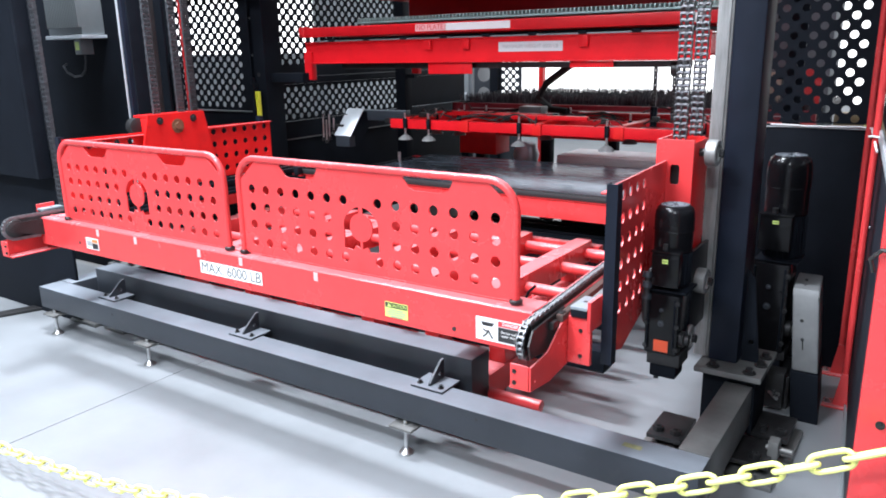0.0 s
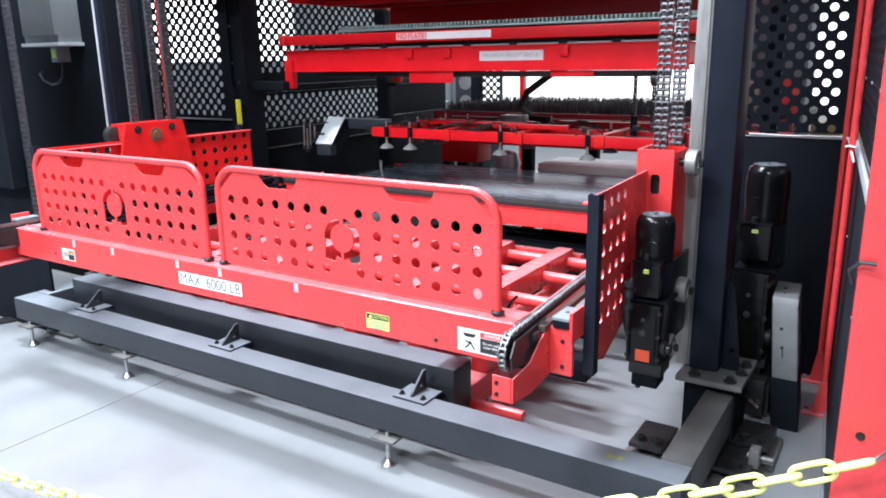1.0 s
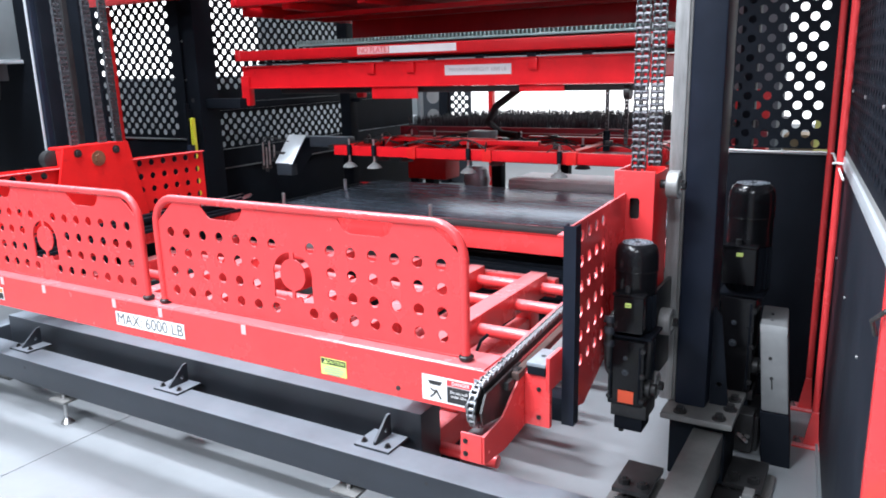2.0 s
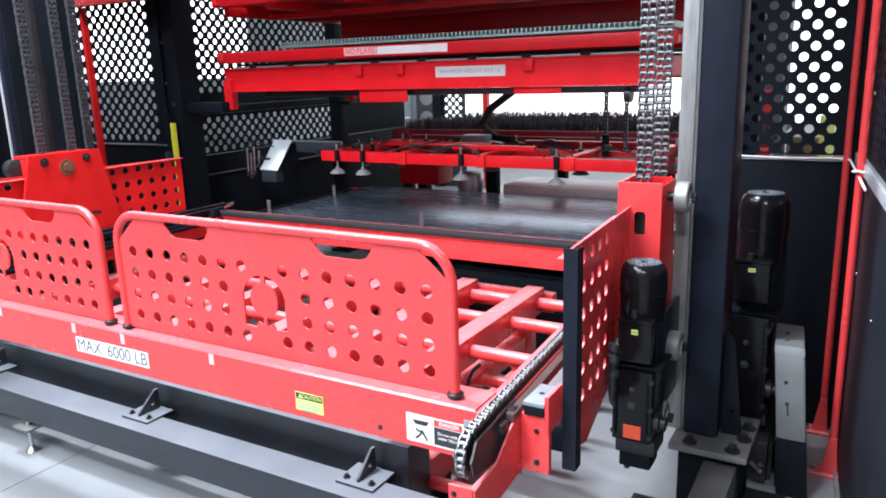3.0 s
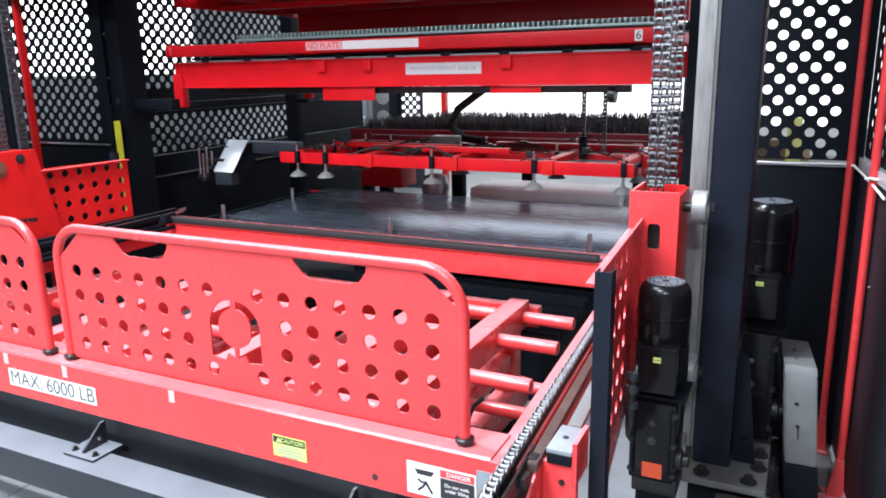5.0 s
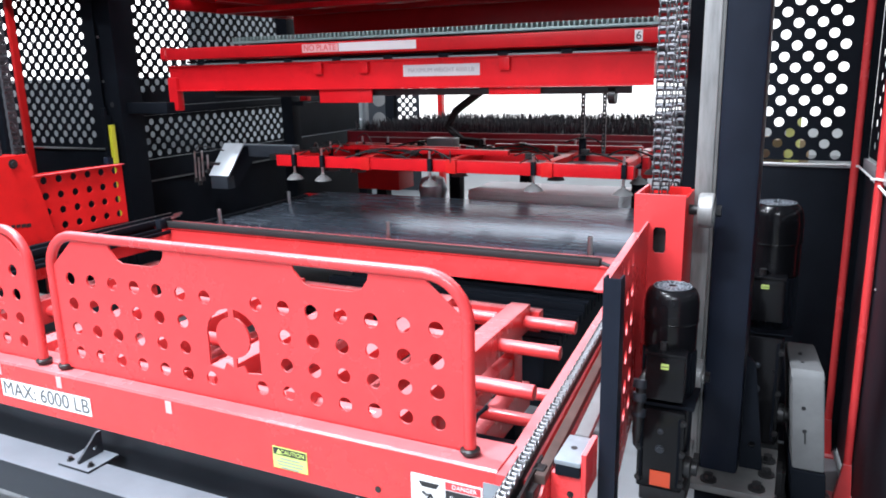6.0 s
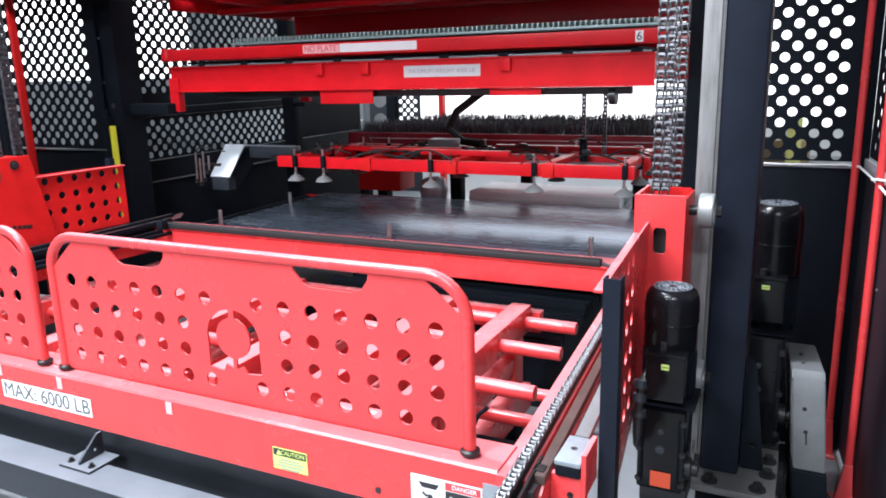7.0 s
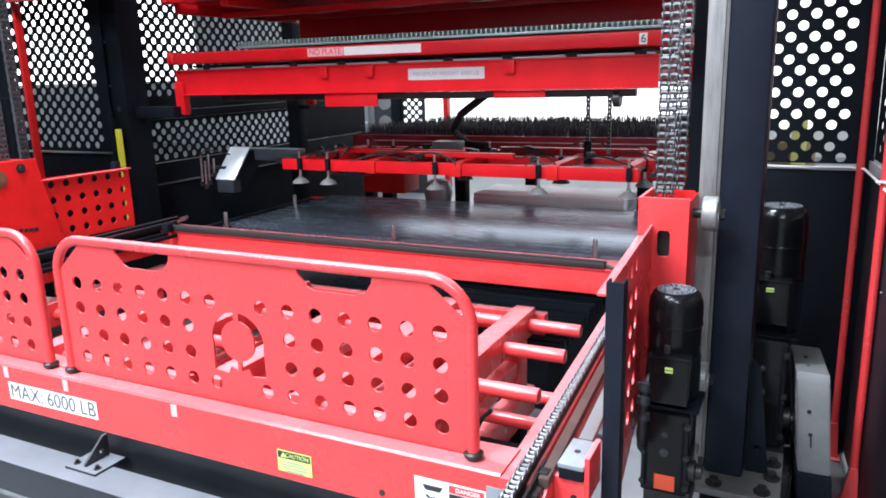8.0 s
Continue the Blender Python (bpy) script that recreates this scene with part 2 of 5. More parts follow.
def word_mesh(body, size):
    cu = bpy.data.curves.new("tmp", "FONT")
    cu.body, cu.size, cu.align_x, cu.align_y, cu.extrude = body, size, "LEFT", "CENTER", 0.0004
    ob = bpy.data.objects.new("tmp", cu)
    scene.collection.objects.link(ob)
    me = bpy.data.meshes.new_from_object(ob.evaluated_get(bpy.context.evaluated_depsgraph_get()))
    b = bmesh.new()
    b.from_mesh(me)
    bpy.data.objects.remove(ob)
    bpy.data.meshes.remove(me)
    bpy.data.curves.remove(cu)
    return b


def text_mesh(body, size, m, name, material, parent, stretch=1.0):
    """Printed words, centred line by line, each word a part of its own."""
    lines = body.split("\n")
    for k, line in enumerate(lines):
        words = [word_mesh(w, size) for w in line.split()]
        spans = [max(v.co.x for v in b.verts) * stretch for b in words]
        gap = size * 0.30
        x = -(sum(spans) + gap * (len(words) - 1)) / 2
        y = ((len(lines) - 1) / 2 - k) * size * 1.05
        for b, w in zip(words, spans):
            place = m @ Matrix.Translation((x, y, 0)) @ Matrix.Diagonal((stretch, 1, 1, 1))
            bmesh.ops.transform(b, verts=b.verts, matrix=place)
            part(name, b, material, parent, smooth=False)
            x += w + gap


def roller_chain(points, pitch, width, link_h, bm=None, strands=1, across=(1, 0, 0), thick=0.07):
    """Roller chain along a line of points: side plates and rollers, link by link."""
    b = bm or bmesh.new()
    pts = [Vector(p) for p in points]
    ax = Vector(across)
    seglen = [(q - p).length for p, q in zip(pts, pts[1:])]
    total = sum(seglen)
    n = int(total / pitch)

    def at(s):
        for p, q, l in zip(pts, pts[1:], seglen):
            if s <= l:
                return p.lerp(q, s / l)
            s -= l
        return pts[-1].copy()

    verts, faces = [], []
    for i in range(n):
        p, q = at(i * pitch), at((i + 1) * pitch)
        d = (q - p).normalized()
        up = ax.cross(d).normalized()
        for s in range(strands):
            mid = (s - (strands - 1) / 2) * width * 1.15
            off = width * (0.5 if i % 2 else 0.38)
            for sgn in (-1, 1):
                c = (p + q) / 2 + ax * (mid + sgn * off)
                e = []
                for k in range(8):
                    a = 2 * math.pi * (k + 0.5) / 8
                    e.append(d * (math.cos(a) * pitch * 0.78) + up * (math.sin(a) * link_h * 0.5))
                base = len(verts)
                for w in (-1, 1):
                    verts += [c + v + ax * (w * width * thick) for v in e]
                faces.append([base + k for k in range(7, -1, -1)])
                faces.append([base + 8 + k for k in range(8)])
                faces += [[base + k, base + (k + 1) % 8, base + 8 + (k + 1) % 8, base + 8 + k] for k in range(8)]
            base = len(verts)
            for w in (-1, 1):
                verts += [p + ax * (mid + w * width * 0.60) + (d * math.cos(2 * math.pi * k / 8) + up * math.sin(2 * math.pi * k / 8)) * link_h * 0.35 for k in range(8)]
            faces.append([base + k for k in range(7, -1, -1)])
            faces.append([base + 8 + k for k in range(8)])
            faces += [[base + k, base + (k + 1) % 8, base + 8 + (k + 1) % 8, base + 8 + k] for k in range(8)]
    me = bpy.data.meshes.new("tmp")
    me.from_pydata([tuple(v) for v in verts], [], faces)
    b.from_mesh(me)
    bpy.data.meshes.remove(me)
    return b


# ---- floor and hall ----
def slab():
    b = bmesh.new()
    cuts_x = [-30, -9.9, -5.9, -1.92, 2.1, 6.1, 30]
    cuts_y = [-30, -9.6, -5.6, -1.6, 2.4, 6.4, 10.4, 30]
    for x0, x1 in zip(cuts_x, cuts_x[1:]):
        for y0, y1 in zip(cuts_y, cuts_y[1:]):
            g = 0.0025
            vs = [b.verts.new(p) for p in ((x0 + g, y0 + g, 0), (x1 - g, y0 + g, 0), (x1 - g, y1 - g, 0), (x0 + g, y1 - g, 0))]
            b.faces.new(vs)
    ret = bmesh.ops.extrude_face_region(b, geom=b.faces[:])
    bmesh.ops.translate(b, verts=[v for v in ret["geom"] if isinstance(v, bmesh.types.BMVert)], vec=(0, 0, -0.01))
    bmesh.ops.recalc_face_normals(b, faces=b.faces)
    return b


def build_hall():
    fl = part("floor", slab(), CONCRETE, None, smooth=False)
    tagged(fl, "pale grey polished concrete factory floor with joints", "floor", kind="structure")
    sub = part("ground", box(-31, 31, -31, 31, -0.4, -0.012, 0), HALL_GREY, None, smooth=False)
    tagged(sub, "dark base under the concrete floor joints", "ground", kind="structure")
    for name, dims in (("wall_north", (-16, 12, 14, 14.3)), ("wall_south", (-16, 12, -12.3, -12)), ("wall_west", (-16.3, -16, -12, 14)), ("wall_east", (12, 12.3, -12, 14))):
        w = part(name, box(*dims, 0, 7.5, 0), HALL_WHITE, None, smooth=False)
        tagged(w, "plain white factory hall wall", "wall", kind="structure")
    c = part("ceiling", box(-16.3, 12.3, -12.3, 14.3, 7.5, 7.7, 0), HALL_WHITE, None, smooth=False)
    tagged(c, "plain white factory hall ceiling", "ceiling", kind="structure")
    for x, y, share in LAMPS:
        lamp = thing("high_bay_lamp", (x, y, LAMP_Z), "white rectangular high-bay lamp, unseen, placed under the hall ceiling to light the place", "lamp", "hall lamps")
        part("housing", box(x - 0.75, x + 0.75, y - 0.22, y + 0.22, LAMP_Z + 0.02, LAMP_Z + 0.12), SILVER, lamp)
        part("rod", rod((x, y, LAMP_Z + 0.1), (x, y, 7.5), 0.012, 8), STEEL, lamp)
        ld = bpy.data.lights.new("high_bay_light", "AREA")
        ld.shape, ld.size, ld.size_y, ld.energy = "RECTANGLE", 1.4, 0.4, LAMP_POWER * share
        ld.color = (0.90, 0.97, 1.08)
        lo = new("high_bay_light", ld)
        lo.location = (0, 0, 0)
        lo.parent = lamp


build_hall()

# ---- base frame on the floor ----
BASE_TOP = 0.295


def mount_bracket(base, x):
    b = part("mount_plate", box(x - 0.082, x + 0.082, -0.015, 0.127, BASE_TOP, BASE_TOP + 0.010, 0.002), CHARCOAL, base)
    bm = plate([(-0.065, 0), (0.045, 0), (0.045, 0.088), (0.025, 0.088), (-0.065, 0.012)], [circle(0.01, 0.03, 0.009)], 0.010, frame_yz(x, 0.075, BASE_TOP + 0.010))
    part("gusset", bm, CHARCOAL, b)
    for dx in (-0.055, 0.055):
        part("bolt", bolt((x + dx, 0.02, BASE_TOP + 0.010), r=0.008, h=0.012), GREASY, b)


def level_foot(base, x, y, z_top):
    pl = part("foot_bracket", box(x - 0.06, x + 0.06, y - 0.07, y + 0.03, z_top - 0.012, z_top, 0.002), DUSTY, base)
    part("threaded_rod", rod((x, y - 0.025, 0.02), (x, y - 0.025, z_top + 0.02), 0.010, 10), STEEL, pl)
    part("foot_pad", lathe([(0.032, 0), (0.032, 0.008), (0.02, 0.02), (0.014, 0.03)], (x, y - 0.025, 0)), STEEL, pl)
    part("nut", rod((x, y - 0.025, z_top - 0.03), (x, y - 0.025, z_top - 0.014), 0.018, 6), STEEL, pl)


def build_base():
    base = thing("machine_base_frame", (-1.2, 0, 0), "charcoal painted steel base frame standing on levelling feet", "frame")
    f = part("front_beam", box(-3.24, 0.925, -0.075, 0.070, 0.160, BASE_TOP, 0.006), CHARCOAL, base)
    part("beam_hole", rod((0.043, -0.0755, 0.263), (0.043, -0.074, 0.263), 0.008, 12), INK, f)
    part("beam_hole", rod((-2.45, -0.0755, 0.25), (-2.45, -0.074, 0.25), 0.008, 12), INK, f)
    part("paint_mark", box(0.63, 0.70, -0.015, 0.012, BASE_TOP, BASE_TOP + 0.0015, 0), mat("old_yellow_paint", (0.20, 0.21, 0.10), 0.6, 0, 0.4, 30, 0.0), f, "scuffed yellow-green paint mark")
    part("side_beam", box(0.81, 0.925, 0.072, 0.74, 0.115, BASE_TOP + 0.003, 0.006), DUSTY, base, "dusty grey side beam running to the column")
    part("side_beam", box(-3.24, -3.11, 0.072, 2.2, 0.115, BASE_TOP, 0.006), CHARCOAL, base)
    part("rear_beam", box(-3.05, 0.30, 0.63, 0.74, 0.249, BASE_TOP + 0.06, 0.006), BLACK, base, "black inner cross beam")
    for x in (-2.595, -1.42, -0.245):
        mount_bracket(base, x)
    for x in (-2.145, -0.32, -3.1):
        level_foot(base, x, -0.045, 0.140)
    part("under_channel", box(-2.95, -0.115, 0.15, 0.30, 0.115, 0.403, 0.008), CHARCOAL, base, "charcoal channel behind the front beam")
    return base


# ---- lift columns ----
def build_column(x0, name, mirror=1, oy=0.0, rail=(0.795, 0.85), back=(0.80, 0.96), rail_mat=RAIL_STEEL, shaft=(0.124, 0.79)):
    """x0: the column's inner face; mirror 1 puts its body towards +x."""
    s = mirror

    def bx(xa, xb, *r, **k):
        a, c = x0 + s * xa, x0 + s * xb
        return box(min(a, c), max(a, c), r[0] + oy, r[1] + oy, *r[2:], **k)

    col = thing(name, (x0 + s * 0.1, 0.88, 0), "tall black steel lift column with a bare steel guide rail", "column", "lift columns")
    part("shaft", bx(0.0, shaft[0], shaft[1], 0.98, 0.36, 3.4, bev=0.014), BLACK_SATIN, col)
    part("guide_rail", bx(-0.064, -0.012, rail[0] - oy, rail[1] - oy, 0.37, 3.4, bev=0.004), rail_mat, col, "worn bare steel guide rail")
    part("rail_backing", bx(-0.012, -0.001, back[0] - oy, back[1] - oy, 0.37, 3.4, bev=0.002), DUSTY if s > 0 else BLACK, col)
    bp = part("base_plate", bx(-0.03, 0.245, 0.685, 1.03, 0.335, 0.36, bev=0.004), DUSTY, col, "dusty steel base plate")
    for dx, y in ((0.04, 0.725), (0.19, 0.725), (0.215, 0.93), (0.215, 0.83)):
        part("bolt", bolt((x0 + s * dx, y + oy, 0.36), r=0.016, h=0.02), GREASY, bp)
    bm = plate([(0, 0), (0.075, 0), (0.03, 0.38), (0, 0.42)], [circle(0.035, 0.09, 0.012)], 0.012, frame_xz(0.86 + oy, x0 + s * 0.126, 0.36) @ Matrix.Diagonal((s, 1, 1, 1)))
    part("gusset", bm, BLACK, col)
    part("pedestal", bx(-0.005, 0.215, 0.745, 1.0, 0.07, 0.335, bev=0.006), BLACK, col)
    for (xa, xb, ya, yb) in ((-0.17, -0.02, 0.52, 0.76), (0.10, 0.33, 0.50, 0.72), (0.21, 0.36, 0.76, 1.0)):
        fp = part("foot_plate", bx(xa, xb, ya, yb, 0.055, 0.075, bev=0.003), GREASY, col)
        part("floor_plate", bx(xa - 0.02, xb + 0.03, ya - 0.06, yb, 0.0, 0.022, bev=0.003), DUSTY, fp)
        for k in (0.25, 0.75):
            cx = x0 + s * (xa + (xb - xa) * k)
            cy = ya + 0.05 + oy
            part("anchor_bolt", rod((cx, cy, 0.02), (cx, cy, 0.105), 0.011, 10), GREASY, fp)
            part("anchor_nut", rod((cx, cy, 0.075), (cx, cy, 0.098), 0.024, 6), GREASY, fp)
            part("anchor_nut", rod((cx, cy - 0.07, 0.022), (cx, cy - 0.07, 0.045), 0.02, 6), STEEL, fp)
    part("jack_screw", rod((x0 + s * 0.3, 0.62 + oy, 0.10), (x0 + s * 0.40, 0.62 + oy, 0.10), 0.012, 10), DUSTY, col)
    part("jack_block", bx(0.31, 0.35, 0.59, 0.65, 0.06, 0.14, bev=0.004), DUSTY, col)
    return col


# ---- gear motors ----
def gear_motor(x, y, z_top, r, height, cuts, label, group, off=0.0):
    """Upright motor over a gearbox; x, y: the axis; z_top: top of the fan cover; cuts: how far below it the cover, the box,
    the gearbox's top and the gearbox's foot lie; off: how far the box and the gearbox sit to the side."""
    z0 = z_top - height
    mh, tb_b, gt, gf = cuts
    g = thing("gear_motor", (x, y, z0), label, "motor", group)
    zc = z_top - mh
    cov = part("fan_cover", lathe([(r * 0.97, 0), (r * 0.975, mh * 0.46), (r, mh * 0.47), (r, mh * 0.74), (r * 0.965, mh * 0.86), (r * 0.88, mh * 0.95), (r * 0.72, mh)], (x, y, zc), seg=40), BLACK_GLOSS, g)
    bm = bmesh.new()
    for q in (0.18, 0.36, 0.54, 0.68):
        pipe([(x + r * q * math.cos(a), y + r * q * math.sin(a), z_top + 0.001) for a in [2 * math.pi * i / 28 for i in range(28)]], r * 0.028, 6, bm, True)
    for i in range(16):
        a = 2 * math.pi * i / 16
        rod((x + r * 0.18 * math.cos(a), y + r * 0.18 * math.sin(a), z_top + 0.001), (x + r * 0.68 * math.cos(a), y + r * 0.68 * math.sin(a), z_top + 0.001), r * 0.03, 6, bm)
    part("fan_grille", bm, CHARCOAL, cov)
    part("cover_ring", pipe([(x + r * math.cos(a), y + r * math.sin(a), zc + mh * 0.465) for a in [2 * math.pi * i / 36 for i in range(36)]], r * 0.022, 6, None, True), BLACK_GLOSS, cov)
    part("motor_body", lathe([(r * 0.84, 0), (r * 0.92, 0.01), (r * 0.92, gt - mh - 0.01), (r * 0.84, gt - mh)], (x, y, z_top - gt), seg=32), BLACK, g)
    for i in range(13):
        a = math.pi * (1.02 + 1.1 * i / 12)
        part("cooling_fin", box(r * 0.90, r * 1.0, -0.002, 0.002, z_top - gt + 0.015, zc - 0.006, 0.001, None, Matrix.Translation((x, y, 0)) @ Matrix.Rotation(a, 4, "Z")), BLACK, g)
    yb = y - r * 1.42
    tb = part("terminal_box", box(x + off - r * 0.88, x + off + r * 0.55, yb, y - r * 0.72, z_top - tb_b, zc + 0.004, 0.007), BLACK_GLOSS, g)
    part("box_lid", box(x + off - r * 0.91, x + off + r * 0.58, yb - 0.003, y - r * 0.70, zc + 0.005, zc + 0.014, 0.003), BLACK_GLOSS, tb)
    part("cable_gland", rod((x + off - r * 0.28, y - r * 1.05, zc + 0.014), (x + off - r * 0.28, y - r * 1.05, zc + 0.036), r * 0.13, 8), GREASY, tb)
    part("rating_sticker", box(x + off - r * 0.30, x + off - r * 0.02, yb - 0.0012, yb - 0.0004, zc - 0.032, zc - 0.016, 0), YELLOW_LABEL, tb, "small yellow sticker")
    part("sticker_line", box(x + off - r * 0.28, x + off - r * 0.04, yb - 0.002, yb - 0.0014, zc - 0.0255, zc - 0.023, 0), INK, tb)
    part("flange", box(x + off - r * 1.02, x + off + r * 0.92, y - r * 1.15, y + r * 0.9, z_top - gt - 0.012, z_top - gt - 0.001, 0.004), BLACK, g)
    yf = y - r * 1.36
    gb = part("gearbox", box(x + off - r * 1.08, x + off + r * 0.66, yf, y + r * 0.85, z_top - gf, z_top - gt - 0.014, 0.01), BLACK_GLOSS, g)
    hg = gf - gt - 0.014
    part("gearbox_rib", box(x + off - r * 0.95, x + off - r * 0.85, yf - 0.006, yf - 0.0005, z_top - gf + 0.02, z_top - gt - 0.03, 0.002), BLACK, gb)
    part("gearbox_rib", box(x + off + r * 0.42, x + off + r * 0.52, yf - 0.006, yf - 0.0005, z_top - gf + 0.02, z_top - gt - 0.03, 0.002), BLACK, gb)
    for dx in (-0.98, 0.57):
        for k in (0.12, 0.5, 0.88):
            part("bolt", bolt((x + off + r * dx, yf, z_top - gf + hg * k), (0, -1, 0), r * 0.085, r * 0.08), GREASY, gb)
    for k, rr in ((0.74, 0.07), (0.52, 0.10)):
        part("plug", bolt((x + off - r * 0.22, yf, z_top - gf + hg * k), (0, -1, 0), r * rr, r * 0.06), CHARCOAL, gb)
    part("output_hub", lathe([(r * 0.42, 0), (r * 0.42, r * 0.2), (r * 0.28, r * 0.25), (r * 0.28, r * 0.45)], (x + off + r * 0.66, y - r * 0.7, z_top - gf + hg * 0.25), (1, 0, 0)), GREASY, g)
    part("gearbox_foot", box(x + off - r * 1.0, x + off + r * 0.75, y - r * 1.0, y + r * 0.7, z_top - gf - (height - gf) * 0.45, z_top - gf - 0.001, 0.006), GREASY, g)
    low = height - gf
    part("sump", box(x + off - r * 0.85, x + off + r * 0.55, y - r * 0.9, y + r * 0.5, z0 + low * 0.12, z_top - gf - low * 0.45 - 0.001, 0.008), BLACK, g)
    part("drain_plug", rod((x + off - r * 0.55, y - r * 0.6, z0), (x + off - r * 0.55, y - r * 0.6, z0 + low * 0.16), r * 0.14, 8), GREASY, g)
    return g


# ---- lift carriage ----
def guard_fence(car, x0, x1):
    """Red guard plate with round cut-outs in a bent tube frame, on two rubber-footed posts."""
    y, zb, zt, rad = -0.255, 0.868, 1.281, 0.105
    w = x1 - x0
    cx = (x0 + x1) / 2
    px, pz = (w - 0.158) / 14, 0.0765
    cols = [x0 + 0.079 + px * k for k in range(15)]
    holes = []
    for r, z in enumerate((0.922, 0.9985, 1.075, 1.152)):
        for k, x in enumerate(cols):
            if k == 7 or (k in (6, 8) and r in (1, 2)):
                continue
            holes.append(circle(x, z, 0.0195, 18))
    lx, lz = cols[7], 1.05
    for s in (-1, 1):
        outer = [(lx + s * 0.087 * math.sin(a), lz + 0.080 * math.cos(a)) for a in [0.10 + i * (1.75 - 0.10) / 12 for i in range(13)]]
        leg = [(lx + s * 0.087, lz - 0.09), (lx + s * 0.040, lz - 0.095), (lx + s * 0.030, lz - 0.075), (lx + s * 0.006, lz - 0.085), (lx + s * 0.006, lz - 0.057)]
        inner = [(lx + s * 0.056 * math.sin(a), lz + 0.056 * math.cos(a)) for a in [2.9 - i * (2.9 - 0.16) / 14 for i in range(15)]]
        holes.append(outer + leg + inner)
    a, b = 0.085, 0.10
    out = [(x0 + 0.006, zb), (x1 - 0.006, zb), (x1 - 0.006, zt - b), (x1 - a - 0.03, zt - 0.004)]
    for n0, n1 in ((x0 + 0.883 * w / 1.353, x0 + 1.103 * w / 1.353), (x0 + 0.25 * w / 1.353, x0 + 0.462 * w / 1.353)):
        out += [(n1, zt - 0.004), (n1 - 0.004, zt - 0.03), (n1 - 0.022, zt - 0.055), (n1 - 0.05, zt - 0.064), (n0 + 0.05, zt - 0.064), (n0 + 0.03, zt - 0.055), (n0 + 0.004, zt - 0.025), (n0, zt - 0.004)]
    out += [(x0 + a + 0.03, zt - 0.004), (x0 + 0.006, zt - b)]
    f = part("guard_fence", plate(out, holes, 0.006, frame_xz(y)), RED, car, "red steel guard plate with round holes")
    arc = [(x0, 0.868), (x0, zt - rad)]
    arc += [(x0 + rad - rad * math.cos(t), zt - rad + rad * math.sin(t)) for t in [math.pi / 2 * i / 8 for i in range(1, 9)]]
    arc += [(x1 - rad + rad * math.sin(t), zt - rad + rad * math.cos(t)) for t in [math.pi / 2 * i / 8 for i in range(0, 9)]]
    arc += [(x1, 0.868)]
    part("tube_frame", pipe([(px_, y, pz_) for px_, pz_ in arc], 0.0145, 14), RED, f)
    for x in (x0, x1):
        part("post_collar", lathe([(0.021, 0), (0.0235, 0.004), (0.0235, 0.011), (0.019, 0.015)], (x, y, 0.8605)), GREASY, f, "dark ring at the foot of the post")


def front_label(car, x0, x1, z0, z1, material, name, label=""):
    return part(name, box(x0, x1, -0.3005, -0.299, z0, z1, 0), material, car, label, smooth=False)


